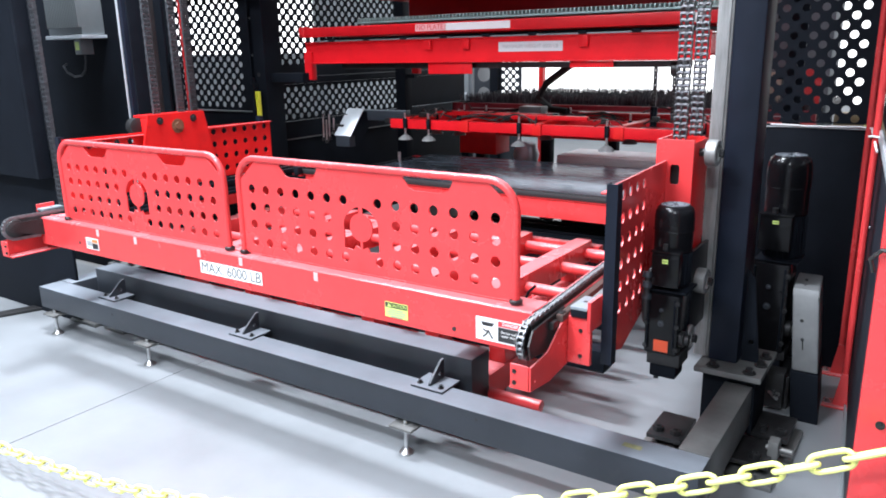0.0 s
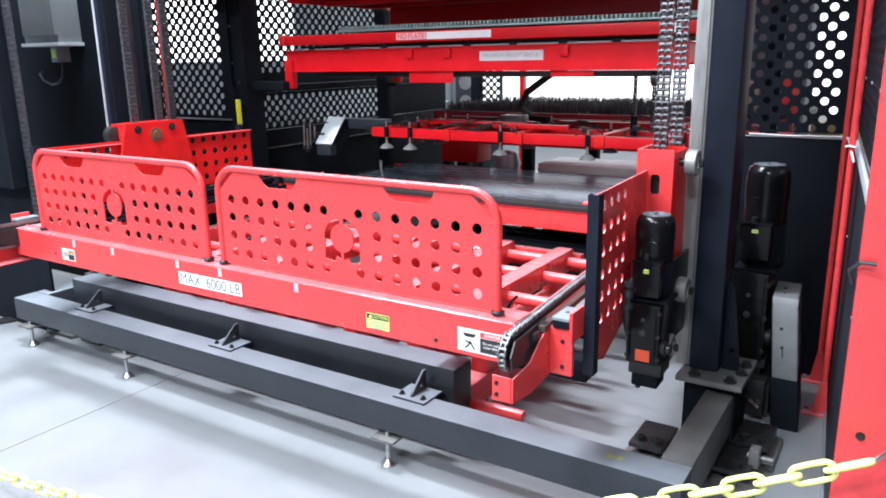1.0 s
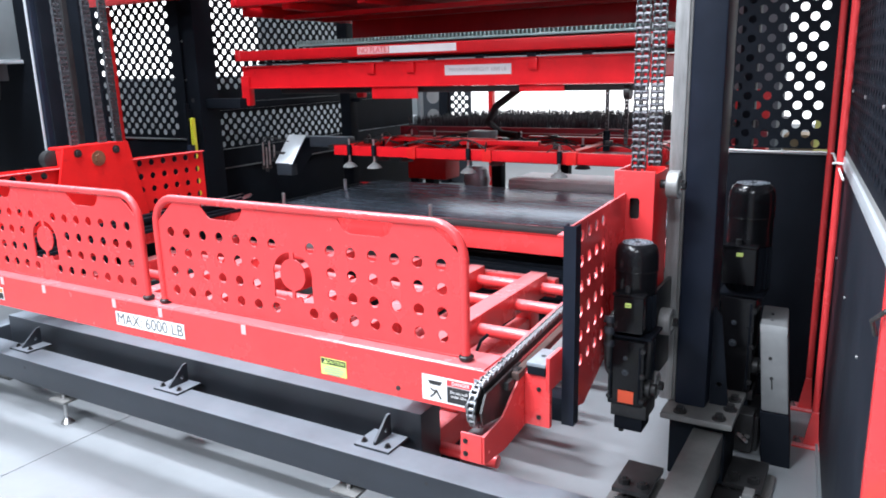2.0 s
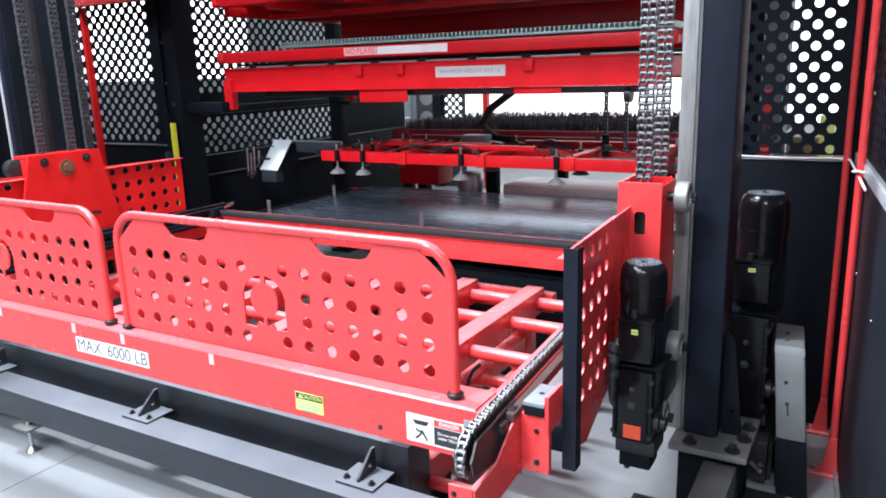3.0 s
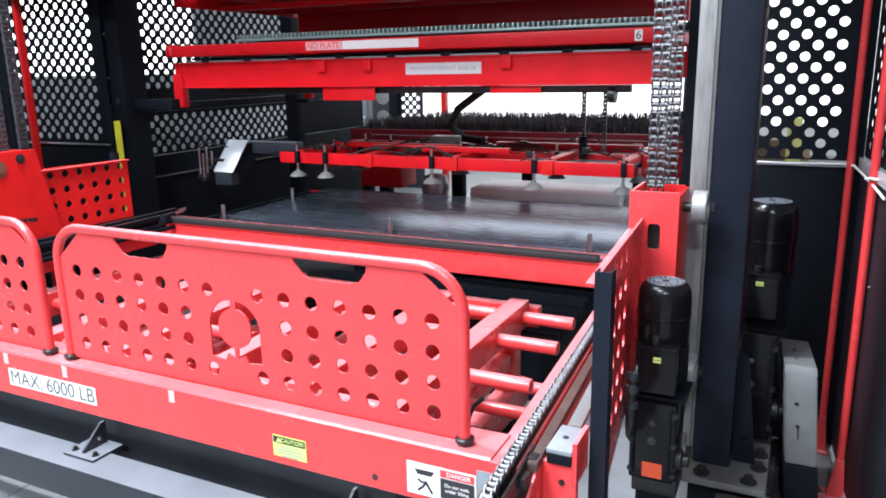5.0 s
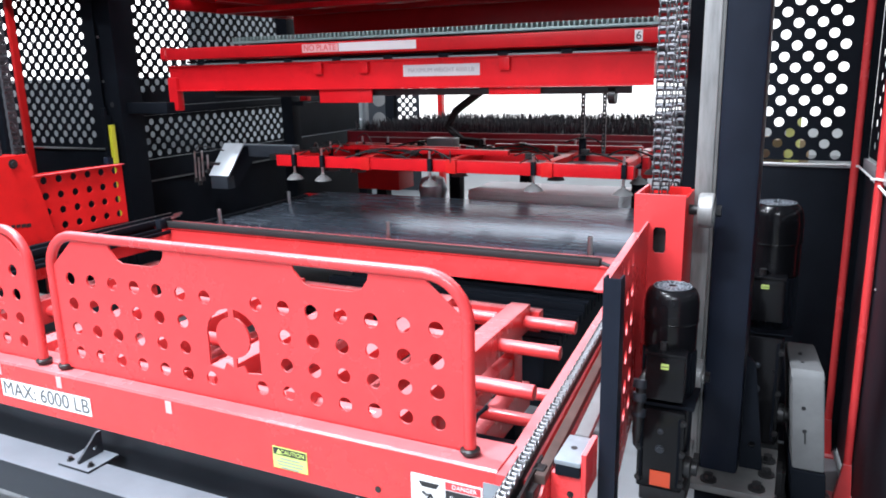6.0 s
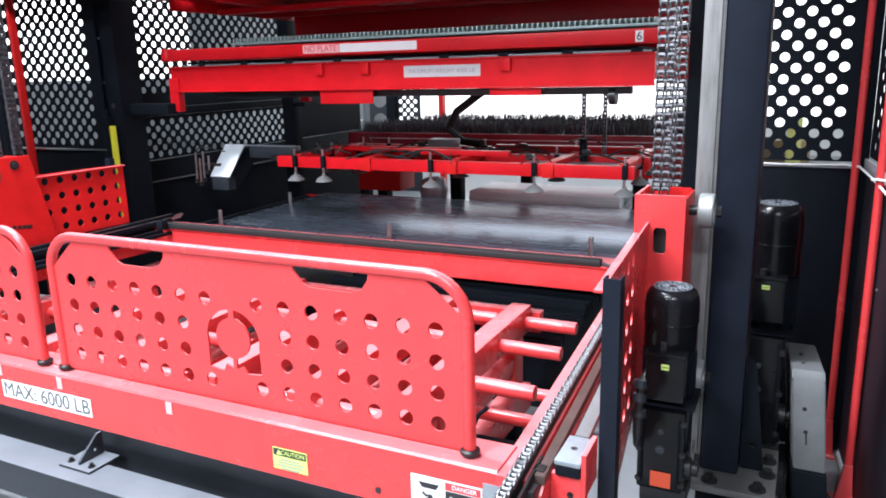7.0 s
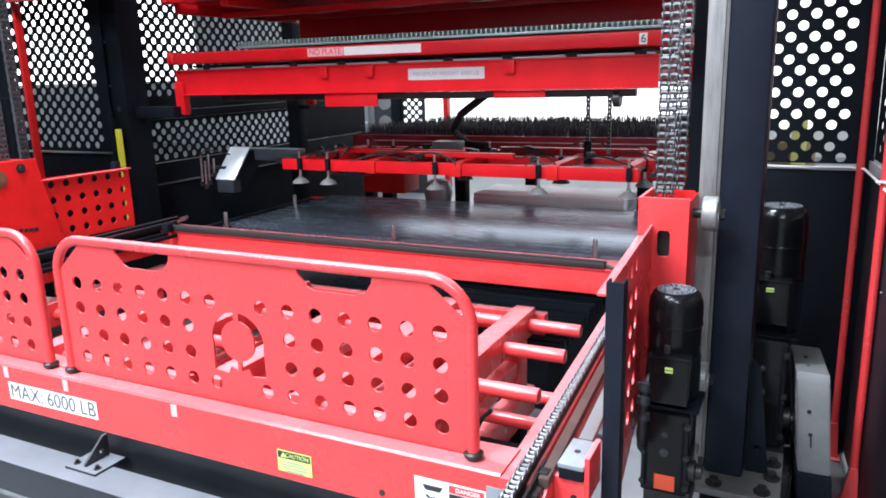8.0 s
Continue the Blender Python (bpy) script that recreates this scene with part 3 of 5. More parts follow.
def build_carriage():
    car = thing("lift_carriage", (-1.1, 0.5, 0.70), "raised red loading carriage with guard fences, chain rails and side plates", "lift carriage")
    bm = plate([(-0.298, 0.707), (-0.294, 0.703), (-0.17, 0.703), (-0.165, 0.707), (-0.165, 0.851), (-0.17, 0.8555), (-0.292, 0.8555), (-0.298, 0.850)], [rect(-0.29, -0.173, 0.711, 0.848)], 3.06, frame_yz(-1.13))
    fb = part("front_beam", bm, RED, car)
    pipe_w = rod((-2.64, -0.240, 0.8565), (0.31, -0.240, 0.8565), 0.0045, 8)
    part("weld_seam", pipe_w, RED, fb)
    part("beam_hole", rod((0.091, -0.3005, 0.737), (0.091, -0.298, 0.737), 0.008, 14), INK, fb)
    part("beam_hole", rod((-2.28, -0.3005, 0.757), (-2.28, -0.298, 0.757), 0.007, 14), INK, fb)
    for x in (-1.78, -1.30, -1.02, -0.575, -2.10):
        part("tape_patch", box(x - 0.011, x + 0.011, -0.3, -0.2985, 0.812, 0.848, 0), mat("tape_%d" % int(-x * 100), (0.85, 0.42, 0.42), 0.5, 0, 0.05, 9, 0.0), fb, "small pale tape patch")
    part("end_patch", box(0.368, 0.415, -0.3012, -0.2985, 0.752, 0.822, 0), PLATE_GREY, fb, "pale blue-grey patch at the beam end")
    guard_fence(car, -1.035, 0.318)
    guard_fence(car, -2.43, -1.135)
    # labels on the beam
    l = front_label(fb, -1.296, -0.892, 0.741, 0.799, WHITE, "weight_label", "white load limit label")
    text_mesh("MAX: 6000 LB", 0.066, frame_xz(-0.3012, -1.094, 0.769), "lettering", THIN_INK, l)
    l = front_label(fb, -0.221, -0.114, 0.729, 0.789, YELLOW_LABEL, "caution_label", "yellow caution label with a black header")
    part("label_header", box(-0.218, -0.117, -0.3018, -0.3008, 0.768, 0.787, 0), INK, l, smooth=False)
    text_mesh("CAUTION", 0.0165, frame_xz(-0.3024, -0.158, 0.7775), "lettering", YELLOW_LABEL, l)
    part("warning_triangle", plate([(-0.209, 0.771), (-0.192, 0.771), (-0.2005, 0.785)], [], 0.001, frame_xz(-0.3023)), YELLOW_LABEL, l, smooth=False)
    for k, wd in enumerate((0.062, 0.084, 0.078, 0.055)):
        part("text_bar", box(-0.1675 - wd / 2, -0.1675 + wd / 2, -0.3018, -0.3008, 0.757 - k * 0.0085, 0.760 - k * 0.0085, 0), GREY_INK, l, smooth=False)
    l = front_label(fb, 0.184, 0.366, 0.722, 0.806, WHITE, "danger_label", "white and black danger label with a warning pictogram")
    part("label_field", box(0.274, 0.362, -0.3018, -0.3008, 0.728, 0.780, 0), INK, l, smooth=False)
    part("label_header", box(0.274, 0.362, -0.3018, -0.3008, 0.783, 0.802, 0), RED_LABEL, l, smooth=False)
    text_mesh("DANGER", 0.0155, frame_xz(-0.3024, 0.322, 0.7925), "lettering", WHITE, l)
    text_mesh("Do not walk\nunder lifting", 0.0125, frame_xz(-0.3024, 0.317, 0.757), "lettering", WHITE, l)
    part("pictogram_load", plate([(0.205, 0.790), (0.258, 0.790), (0.25, 0.777), (0.213, 0.777)], [], 0.001, frame_xz(-0.3014)), INK, l, smooth=False)
    part("pictogram_sign", pipe([(0.214, -0.3012, 0.764), (0.224, -0.3012, 0.757), (0.236, -0.3012, 0.760), (0.242, -0.3012, 0.748), (0.252, -0.3012, 0.733)], 0.003, 6), INK, l, smooth=False)
    part("pictogram_sign", pipe([(0.234, -0.3012, 0.756), (0.226, -0.3012, 0.745), (0.214, -0.3012, 0.735)], 0.003, 6), INK, l, smooth=False)
    l = front_label(fb, -2.215, -2.105, 0.735, 0.795, WHITE, "notice_label", "small white notice label")
    part("label_picture", box(-2.207, -2.165, -0.3018, -0.3008, 0.752, 0.778, 0), GREY_INK, l, smooth=False)
    part("label_header", box(-2.16, -2.11, -0.3018, -0.3008, 0.772, 0.790, 0), mat("orange_header", (0.6, 0.2, 0.06), 0.5, 0, 0.05, 9, 0.0), l, smooth=False)
    part("label_field", box(-2.16, -2.11, -0.3018, -0.3008, 0.74, 0.768, 0), INK, l, smooth=False)
    # rear beam with rubber strip
    part("rear_beam", box(-2.58, 0.50, 1.45, 1.55, 0.752, 0.862, 0.005), RED, car)
    part("rear_top_plate", box(-2.58, 0.50, 1.44, 1.62, 0.8645, 0.872, 0.002), RED, car)
    part("rubber_strip", box(-2.38, 0.20, 1.435, 1.485, 0.870, 0.902, 0.008), RUBBER, car, "black rubber strip along the rear beam")
    part("strip_end_cable", pipe([(0.20, 1.46, 0.885), (0.25, 1.43, 0.88), (0.30, 1.36, 0.87), (0.36, 1.25, 0.865)], 0.008, 8), DARK_CHAIN, car)
    # side chain rails
    for s, xc in ((1, 0.452), (-1, -2.65)):
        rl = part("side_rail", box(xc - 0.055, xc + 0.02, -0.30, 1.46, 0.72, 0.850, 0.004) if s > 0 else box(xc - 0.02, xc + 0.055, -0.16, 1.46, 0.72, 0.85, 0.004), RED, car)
        part("chain_track", box(xc - 0.012, xc + 0.012, -0.43, 1.46, 0.80, 0.865, 0.003), GREASY, rl)
        bm = roller_chain([(xc, 1.46, 0.876), (xc, -0.44, 0.876)] + [(xc, -0.44 - 0.058 * math.sin(a), 0.818 + 0.058 * math.cos(a)) for a in [math.pi * i / 10 for i in range(1, 11)]] + [(xc, -0.30, 0.757)], 0.01905, 0.021, 0.0165)
        part("conveyor_chain", bm, CONVEYOR_STEEL, rl, "oiled steel roller chain", kind="stuff")
        part("sprocket", lathe([(0.02, -0.02), (0.047, -0.012), (0.05, -0.006), (0.05, 0.006), (0.047, 0.012), (0.02, 0.02)], (xc, -0.44, 0.818), (1, 0, 0)), GREASY, rl)
        part("nose_cover", plate([(-0.48, 0.78), (-0.30, 0.74), (-0.20, 0.80), (-0.20, 0.862), (-0.46, 0.862), (-0.492, 0.82)], [], 0.006, frame_yz(xc + s * 0.026)), GREASY, rl)
        part("nose_cover", plate([(-0.46, 0.80), (-0.30, 0.76), (-0.20, 0.80), (-0.20, 0.852), (-0.44, 0.852), (-0.482, 0.82)], [], 0.006, frame_yz(xc - s * 0.026)), GREASY, rl)
        part("wear_strip", box(xc + 0.03, xc + 0.055, -0.28, 1.4, 0.835, 0.858, 0.003) if s > 0 else box(xc - 0.055, xc - 0.03, -0.28, 1.4, 0.835, 0.858, 0.003), mat("brown_wear_strip_%d" % (s + 1), (0.075, 0.048, 0.042), 0.5, 0.2, 0.3, 12, 0.08, 70), rl, "brown worn slide strip")
        # red nose guard
        g = part("nose_guard", plate([(-0.50, 0.675), (-0.37, 0.66), (-0.215, 0.675), (-0.215, 0.852), (-0.27, 0.838), (-0.38, 0.765), (-0.50, 0.755)], [circle(-0.47, 0.70, 0.004)], 0.006, frame_yz(xc + s * 0.048)), RED, car)
        part("guard_front", box(min(xc - s * 0.02, xc + s * 0.044), max(xc - s * 0.02, xc + s * 0.044), -0.503, -0.497, 0.675, 0.758, 0.001), RED, g)
        part("guard_shelf", box(min(xc - s * 0.03, xc + s * 0.044), max(xc - s * 0.03, xc + s * 0.044), -0.49, -0.22, 0.668, 0.674, 0.001), RED, g)
        for z in (0.735, 0.697):
            part("bolt", bolt((xc - s * 0.005, -0.5035, z), (0, -1, 0), 0.0045, 0.006), GREASY, g)
        # pale slide plate
        pl = part("slide_plate", box(min(xc + s * 0.062, xc + s * 0.122), max(xc + s * 0.062, xc + s * 0.122), -0.245, -0.12, 0.872, 0.884, 0.004), PLATE_GREY, car, "blue-grey metal slide plate")
        part("plate_edge", box(min(xc + s * 0.064, xc + s * 0.12), max(xc + s * 0.064, xc + s * 0.12), -0.243, -0.122, 0.846, 0.872, 0.002), BLACK, pl)
        part("plate_hole", rod((xc + s * 0.09, -0.18, 0.8835), (xc + s * 0.09, -0.18, 0.8845), 0.008, 12), INK, pl)
        part("inner_rail", box(min(xc + s * 0.075, xc + s * 0.11), max(xc + s * 0.075, xc + s * 0.11), -0.07, 1.42, 0.842, 0.860, 0.004), GALV if s > 0 else BLACK, car)
        pb = part("plate_bracket", box(min(xc + s * 0.052, xc + s * 0.132), max(xc + s * 0.052, xc + s * 0.132), -0.235, -0.215, 0.68, 0.845, 0.003), RED, car)
        part("bracket_ear", box(min(xc + s * 0.122, xc + s * 0.134), max(xc + s * 0.122, xc + s * 0.134), -0.242, -0.14, 0.80, 0.905, 0.004), RED, pb)
        for z in (0.80, 0.71):
            part("bolt", bolt((xc + s * 0.098, -0.235, z), (0, -1, 0), 0.0045, 0.006), GREASY, pb)
        part("rail_block", box(min(xc + s * 0.018, xc + s * 0.046), max(xc + s * 0.018, xc + s * 0.046), -0.335, -0.295, 0.822, 0.848, 0.004), GREASY, car)
        part("rail_block", box(min(xc + s * 0.018, xc + s * 0.046), max(xc + s * 0.018, xc + s * 0.046), -0.265, -0.235, 0.842, 0.862, 0.004), GREASY, car)
    # side plates with corner angles
    for s, xf in ((1, 0.605), (-1, -2.60)):
        y0, y1 = -0.15, 1.40 if s > 0 else 1.32
        top = lambda y: 1.270 - 0.018 * (y - y0) / 1.55
        out = [(y0, 0.70), (0.06, 0.64), (0.30, 0.70), (y1, 0.80), (y1, top(y1)), (y0, top(y0))]
        holes = [circle(y0 + 0.075 + i * 0.084, 0.975 + j * 0.0815, 0.0195, 16) for i in range(17) for j in range(-2, 4) if not 0.27 < y0 + 0.075 + i * 0.084 < 0.83 and (j >= 0 or y0 + 0.075 + i * 0.084 < 0.27)]
        if s < 0:
            out = [(y0, 0.92), (y1, 0.92), (y1, top(y1)), (y0, top(y0))]
        sp = part("side_plate", plate(out, holes, 0.006, frame_yz(xf)), RED_DULL if s < 0 else RED, car, "red side plate with round holes")
        part("plate_flange", box(min(xf - s * 0.003, xf - s * 0.026), max(xf - s * 0.003, xf - s * 0.026), y0, 0.46 if s > 0 else y1, 1.246, 1.252, 0.001), RED, sp)
        for ye in (y0, y1):
            lo = 0.665 if ye < 0 else 0.90
            u, w = xf - s * 0.012, xf + s * 0.026
            bm = plate([(u, ye - 0.012), (w, ye - 0.012), (w, ye + 0.03), (w - s * 0.005, ye + 0.03), (w - s * 0.005, ye - 0.006), (u + s * 0.005, ye - 0.006), (u + s * 0.005, ye + 0.022), (u, ye + 0.022)], [], 1.283 - lo, Matrix.Translation((0, 0, (1.283 + lo) / 2)))
            part("corner_angle", bm, BLACK_SATIN, car, "charcoal corner channel")
    # hoist brackets
    for s, xa in ((1, 0.50), (-1, -2.50)):
        xs = sorted((xa, xa + s * 0.185))
        if s > 0:
            slot = [(0.573, 1.166), (0.599, 1.166), (0.605, 1.176), (0.605, 1.236), (0.599, 1.246), (0.573, 1.246), (0.567, 1.236), (0.567, 1.176)]
            bm = plate([(0.512, 0.70), (0.655, 0.70), (0.657, 1.345), (0.508, 1.345)], [slot], 0.01, frame_xz(0.58))
            hb = part("hoist_bracket", bm, RED, car, "red hoist bracket with a slotted front")
            part("bracket_cheek", box(0.508, 0.518, 0.586, 0.78, 0.9, 1.345, 0.003), RED, hb)
            part("bracket_cheek", box(0.647, 0.657, 0.586, 0.78, 0.7, 1.335, 0.003), RED_DULL, hb)
            part("bracket_back", box(0.519, 0.646, 0.77, 0.78, 0.8, 1.34, 0.003), RED_DULL, hb)
            part("inner_block", box(0.52, 0.645, 0.62, 0.765, 0.9, 1.25, 0.004), GREASY, hb)
        else:
            xx = xa - 0.02
            bm = plate([(0.22, 0.80), (0.89, 0.80), (0.77, 1.365), (0.36, 1.365)], [], 0.016, frame_yz(xx))
            hb = part("hoist_bracket", bm, RED_DULL, car, "red trapezoid hoist bracket with scuffed paint")
            part("bracket_top", box(xx - 0.15, xx - 0.010, 0.37, 0.76, 1.345, 1.36, 0.003), RED_DULL, hb)
            part("bracket_cheek", box(xx - 0.15, xx - 0.010, 0.35, 0.365, 0.9, 1.343, 0.003), RED_DULL, hb)
            part("pulley", lathe([(0.03, -0.03), (0.05, -0.025), (0.05, 0.025), (0.03, 0.03)], (xx - 0.08, 0.33, 1.30), (1, 0, 0)), GREASY, hb)
            part("pivot_pin", bolt((xx + 0.008, 0.565, 1.285), (1, 0, 0), 0.026, 0.012), mat("bronze_pin", (0.22, 0.12, 0.07), 0.45, 0.6, 0.2, 20), hb)
            for yy in (0.44, 0.685):
                part("bolt", bolt((xx + 0.008, yy, 1.325), (1, 0, 0), 0.014, 0.012), GREASY, hb)
            for k in range(5):
                part("scuff", box(xx + 0.0085, xx + 0.0095, 0.60 + k * 0.026, 0.618 + k * 0.028, 1.02 - 0.004 * k, 1.035 - 0.003 * k, 0), GREASY, hb)
    # guide wheels on the right
    for yw, z in ((0.665, 1.289), (0.635, 0.764), (0.45, 0.577)):
        w = part("guide_wheel", lathe([(0.012, -0.012), (0.034, -0.012), (0.036, -0.022), (0.050, -0.022), (0.053, -0.018), (0.053, 0.018), (0.050, 0.022), (0.036, 0.022), (0.034, 0.012), (0.012, 0.012)], (0.708, yw, z), (1, 0, 0), seg=40), RAIL_STEEL, car, "worn steel guide wheel", smooth=False)
        part("axle", rod((0.657, yw, z), (0.705, yw, z), 0.016, 12), GREASY, w)
        part("axle_nut", rod((0.735, yw, z), (0.75, yw, z), 0.018, 6), GREASY, w)
    part("wheel_plate", box(0.668, 0.684, 0.52, 0.80, 0.54, 0.90, 0.004), GREASY, car)
    # cable hose at the motor
    part("cable_hose", pipe([(0.635, 0.32, 0.90), (0.618, 0.29, 0.895), (0.606, 0.265, 0.87), (0.603, 0.25, 0.80), (0.602, 0.255, 0.73), (0.600, 0.28, 0.68)], 0.014, 10), GREASY, car)
    for z in (0.885, 0.845, 0.80):
        part("hose_gland", rod((0.605, 0.258, z), (0.604, 0.252, z - 0.022), 0.019, 10), CHARCOAL, car)
    # thin black tracks beside the left rail
    for k, dx in enumerate((0.10, 0.16, 0.23)):
        part("black_track", box(-2.56 + dx, -2.545 + dx, -0.1, 1.62 - 0.05 * k, 0.835, 0.868 - 0.006 * k, 0.003), BLACK, car, "thin black track rail")
    part("track_stop", box(-2.36, -2.32, 1.38, 1.43, 0.872, 0.925, 0.004), BLACK, car)
    for k, (x, end) in enumerate(((-2.475, 1.62), (-2.43, 1.56))):
        tr = part("upper_track", box(x - 0.014, x + 0.014, -0.1, end, 0.872, 0.918 - 0.012 * k, 0.004), BLACK, car, "black track rail with a bright edge")
        part("bright_edge", box(x + 0.004, x + 0.011, 0.9, end - 0.01, 0.9185 - 0.012 * k, 0.921 - 0.012 * k, 0.001), STEEL, tr)
        part("end_fitting", rod((x, end, 0.897), (x + 0.01, end + 0.07, 0.903), 0.009, 10), STEEL, tr)
    part("bent_hook", pipe([(0.18, 0.06, 0.66), (0.182, 0.06, 0.72), (0.19, 0.06, 0.76), (0.205, 0.06, 0.795), (0.232, 0.06, 0.822)], 0.006, 8), BLACK, car)
    return car


# ---- rack of support arms inside the carriage ----
def build_arms():
    rack = thing("support_rack", (-1.1, 1.0, 0), "red steel support rack with parallel arms and round side rods", "rack")
    part("rear_rail", box(-2.62, -0.10, 1.52, 1.58, 0.50, 0.60, 0.005), RED, rack)
    for i, x in enumerate((-2.48, -1.91, -1.48, -0.99, -0.57, -0.19)):
        y0 = 0.14 if i == 5 else 0.26
        arm = part("arm", box(x - 0.048, x + 0.048, y0, 1.515, 0.515, 0.64, 0.007), RED, rack)
        foot = part("foot_beam", box(x - 0.048, x + 0.048, 0.255, 1.515, 0.118, 0.246, 0.007), RED, rack)
        part("side_rod", rod((x + 0.045, 0.31, 0.182), (x + 0.335, 0.31, 0.182), 0.027, 20, bev=0.003), RED, foot)
        for y in (0.42, 1.32):
            part("floor_pad", box(x - 0.04, x + 0.04, y, y + 0.10, 0.0, 0.117, 0.004), BLACK, foot)
        part("leg", box(x - 0.045, x + 0.045, 0.50, 0.62, 0.248, 0.513, 0.006), RED, rack)
        part("leg", box(x - 0.045, x + 0.045, 1.30, 1.41, 0.248, 0.513, 0.006), RED, rack)
        for y, l in ((0.21 if i == 5 else 0.32, 0.34), (0.71, 0.34), (1.115, 0.315), (1.437, 0.29)):
            part("side_rod", rod((x + 0.045, y, 0.575), (x + l, y, 0.575), 0.029, 20, bev=0.003), RED, arm)
            if i == 0:
                part("side_rod", rod((x - 0.045, y, 0.575), (x - 0.2, y, 0.575), 0.029, 20, bev=0.003), RED, arm)
        for y, l in ((0.825, 0.315), (1.07, 0.295)):
            part("lower_rod", rod((x - 0.02, y, 0.40), (x + l, y, 0.40), 0.026, 16, bev=0.003), RED, rack)
        part("lower_bar", box(x - 0.04, x + 0.04, 0.622, 1.298, 0.36, 0.44, 0.006), RED, rack)
    return rack


# ---- hoist chains ----
def build_hoist_chains():
    c = thing("hoist_chain", (0.60, 0.63, 1.36), "double strand oiled steel hoist chains holding the carriage", "chain")
    for dx, y, low in ((0.563, 0.70, 1.27), (0.568, 0.915, 0.45)):
        bm = roller_chain([(dx, y, low), (dx, y, 3.3)], 0.0254, 0.0235, 0.0235, strands=2, thick=0.05)
        part("chain_strand", bm, CHAIN_STEEL, c, kind="stuff")
        part("chain_anchor", rod((dx, y, low - 0.08), (dx, y, low + 0.02), 0.012, 10), STEEL, c)
    c = thing("hoist_chain", (-2.62, 0.53, 1.36), "dark oiled steel hoist chains holding the carriage", "chain")
    for y in (0.50, 0.68):
        bm = roller_chain([(-2.62, y, 1.34), (-2.62, y, 3.3)], 0.0254, 0.021, 0.024, strands=2, across=(0, 1, 0))
        part("chain_strand", bm, DARK_CHAIN, c, kind="stuff")


# unseen block added overhead to keep lamp light off the tower
blocker = thing("light_blocker", (-1.0, 0.9, 2.75), "unseen black block added overhead to shade the tower", "crosshead")
part("blocker_slab", box(-3.0, 0.95, 1.0, 1.2, 2.75, 4.3, 0.01), BLACK, blocker)
part("blocker_end", box(0.70, 0.90, 0.99, 0.998, 2.75, 3.4, 0.004), BLACK, blocker)
part("blocker_end", box(-3.0, -2.90, 0.99, 0.998, 2.75, 3.4, 0.004), BLACK, blocker)
build_base()
build_column(0.718, "lift_column")
build_column(-2.90, "lift_column", -1, -0.33, (0.685, 0.72), (0.56, 0.71), GREASY, (0.06, 0.86))
part("edge_strip", box(-2.932, -2.924, 0.515, 0.527, 0.37, 3.4, 0.002), SILVER, bpy.data.objects["lift_column.001"], "thin bright silver strip along the column edge")
build_carriage()
build_arms()
build_hoist_chains()
small = gear_motor(0.664, 0.355, 1.130, 0.073, 0.69, (0.172, 0.296, 0.312, 0.567), "black gear motor with an orange sticker beside the carriage", "gear motors", 0.016)
part("orange_sticker", box(0.641, 0.696, 0.2525, 0.2545, 0.576, 0.622, 0), ORANGE, small, "bright orange square sticker", smooth=False)
gear_motor(0.888, 1.36, 1.205, 0.098, 1.04, (0.27, 0.43, 0.48, 0.93), "large black gear motor standing behind the column", "gear motors")

# ---- storage tower with trays ----
def storage_tray(z, label, side=None):
    """A red tray: front bar, lower beam with legs, runners; z: top of the front bar."""
    t = thing("storage_tray", (-1.4, 2.9, z - 0.3), label, "storage tray", "trays in the storage tower")
    x0, x1, y0 = -3.10, 0.30, 2.28
    bar = part("front_bar", box(x0 + 0.02, x1, y0, y0 + 0.06, z - 0.074, z + 0.003, 0.012), RED_SHADE, t)
    for x in (x0, ):
        part("corner_cap", lathe([(0.03, 0), (0.042, 0.008), (0.042, 0.07), (0.034, 0.085)], (x + 0.03, y0 + 0.03, z - 0.075)), RED_SHADE, t)
    part("back_bar", box(x0 + 0.02, x1, y0 + 1.5, y0 + 1.56, z - 0.068, z, 0.012), RED_SHADE, t)
    for x in (x0 + 0.02, x1 - 0.06):
        part("side_bar", box(x, x + 0.06, y0 + 0.062, y0 + 1.498, z - 0.066, z - 0.002, 0.012), side or RED_SHADE, t)
    return t, bar


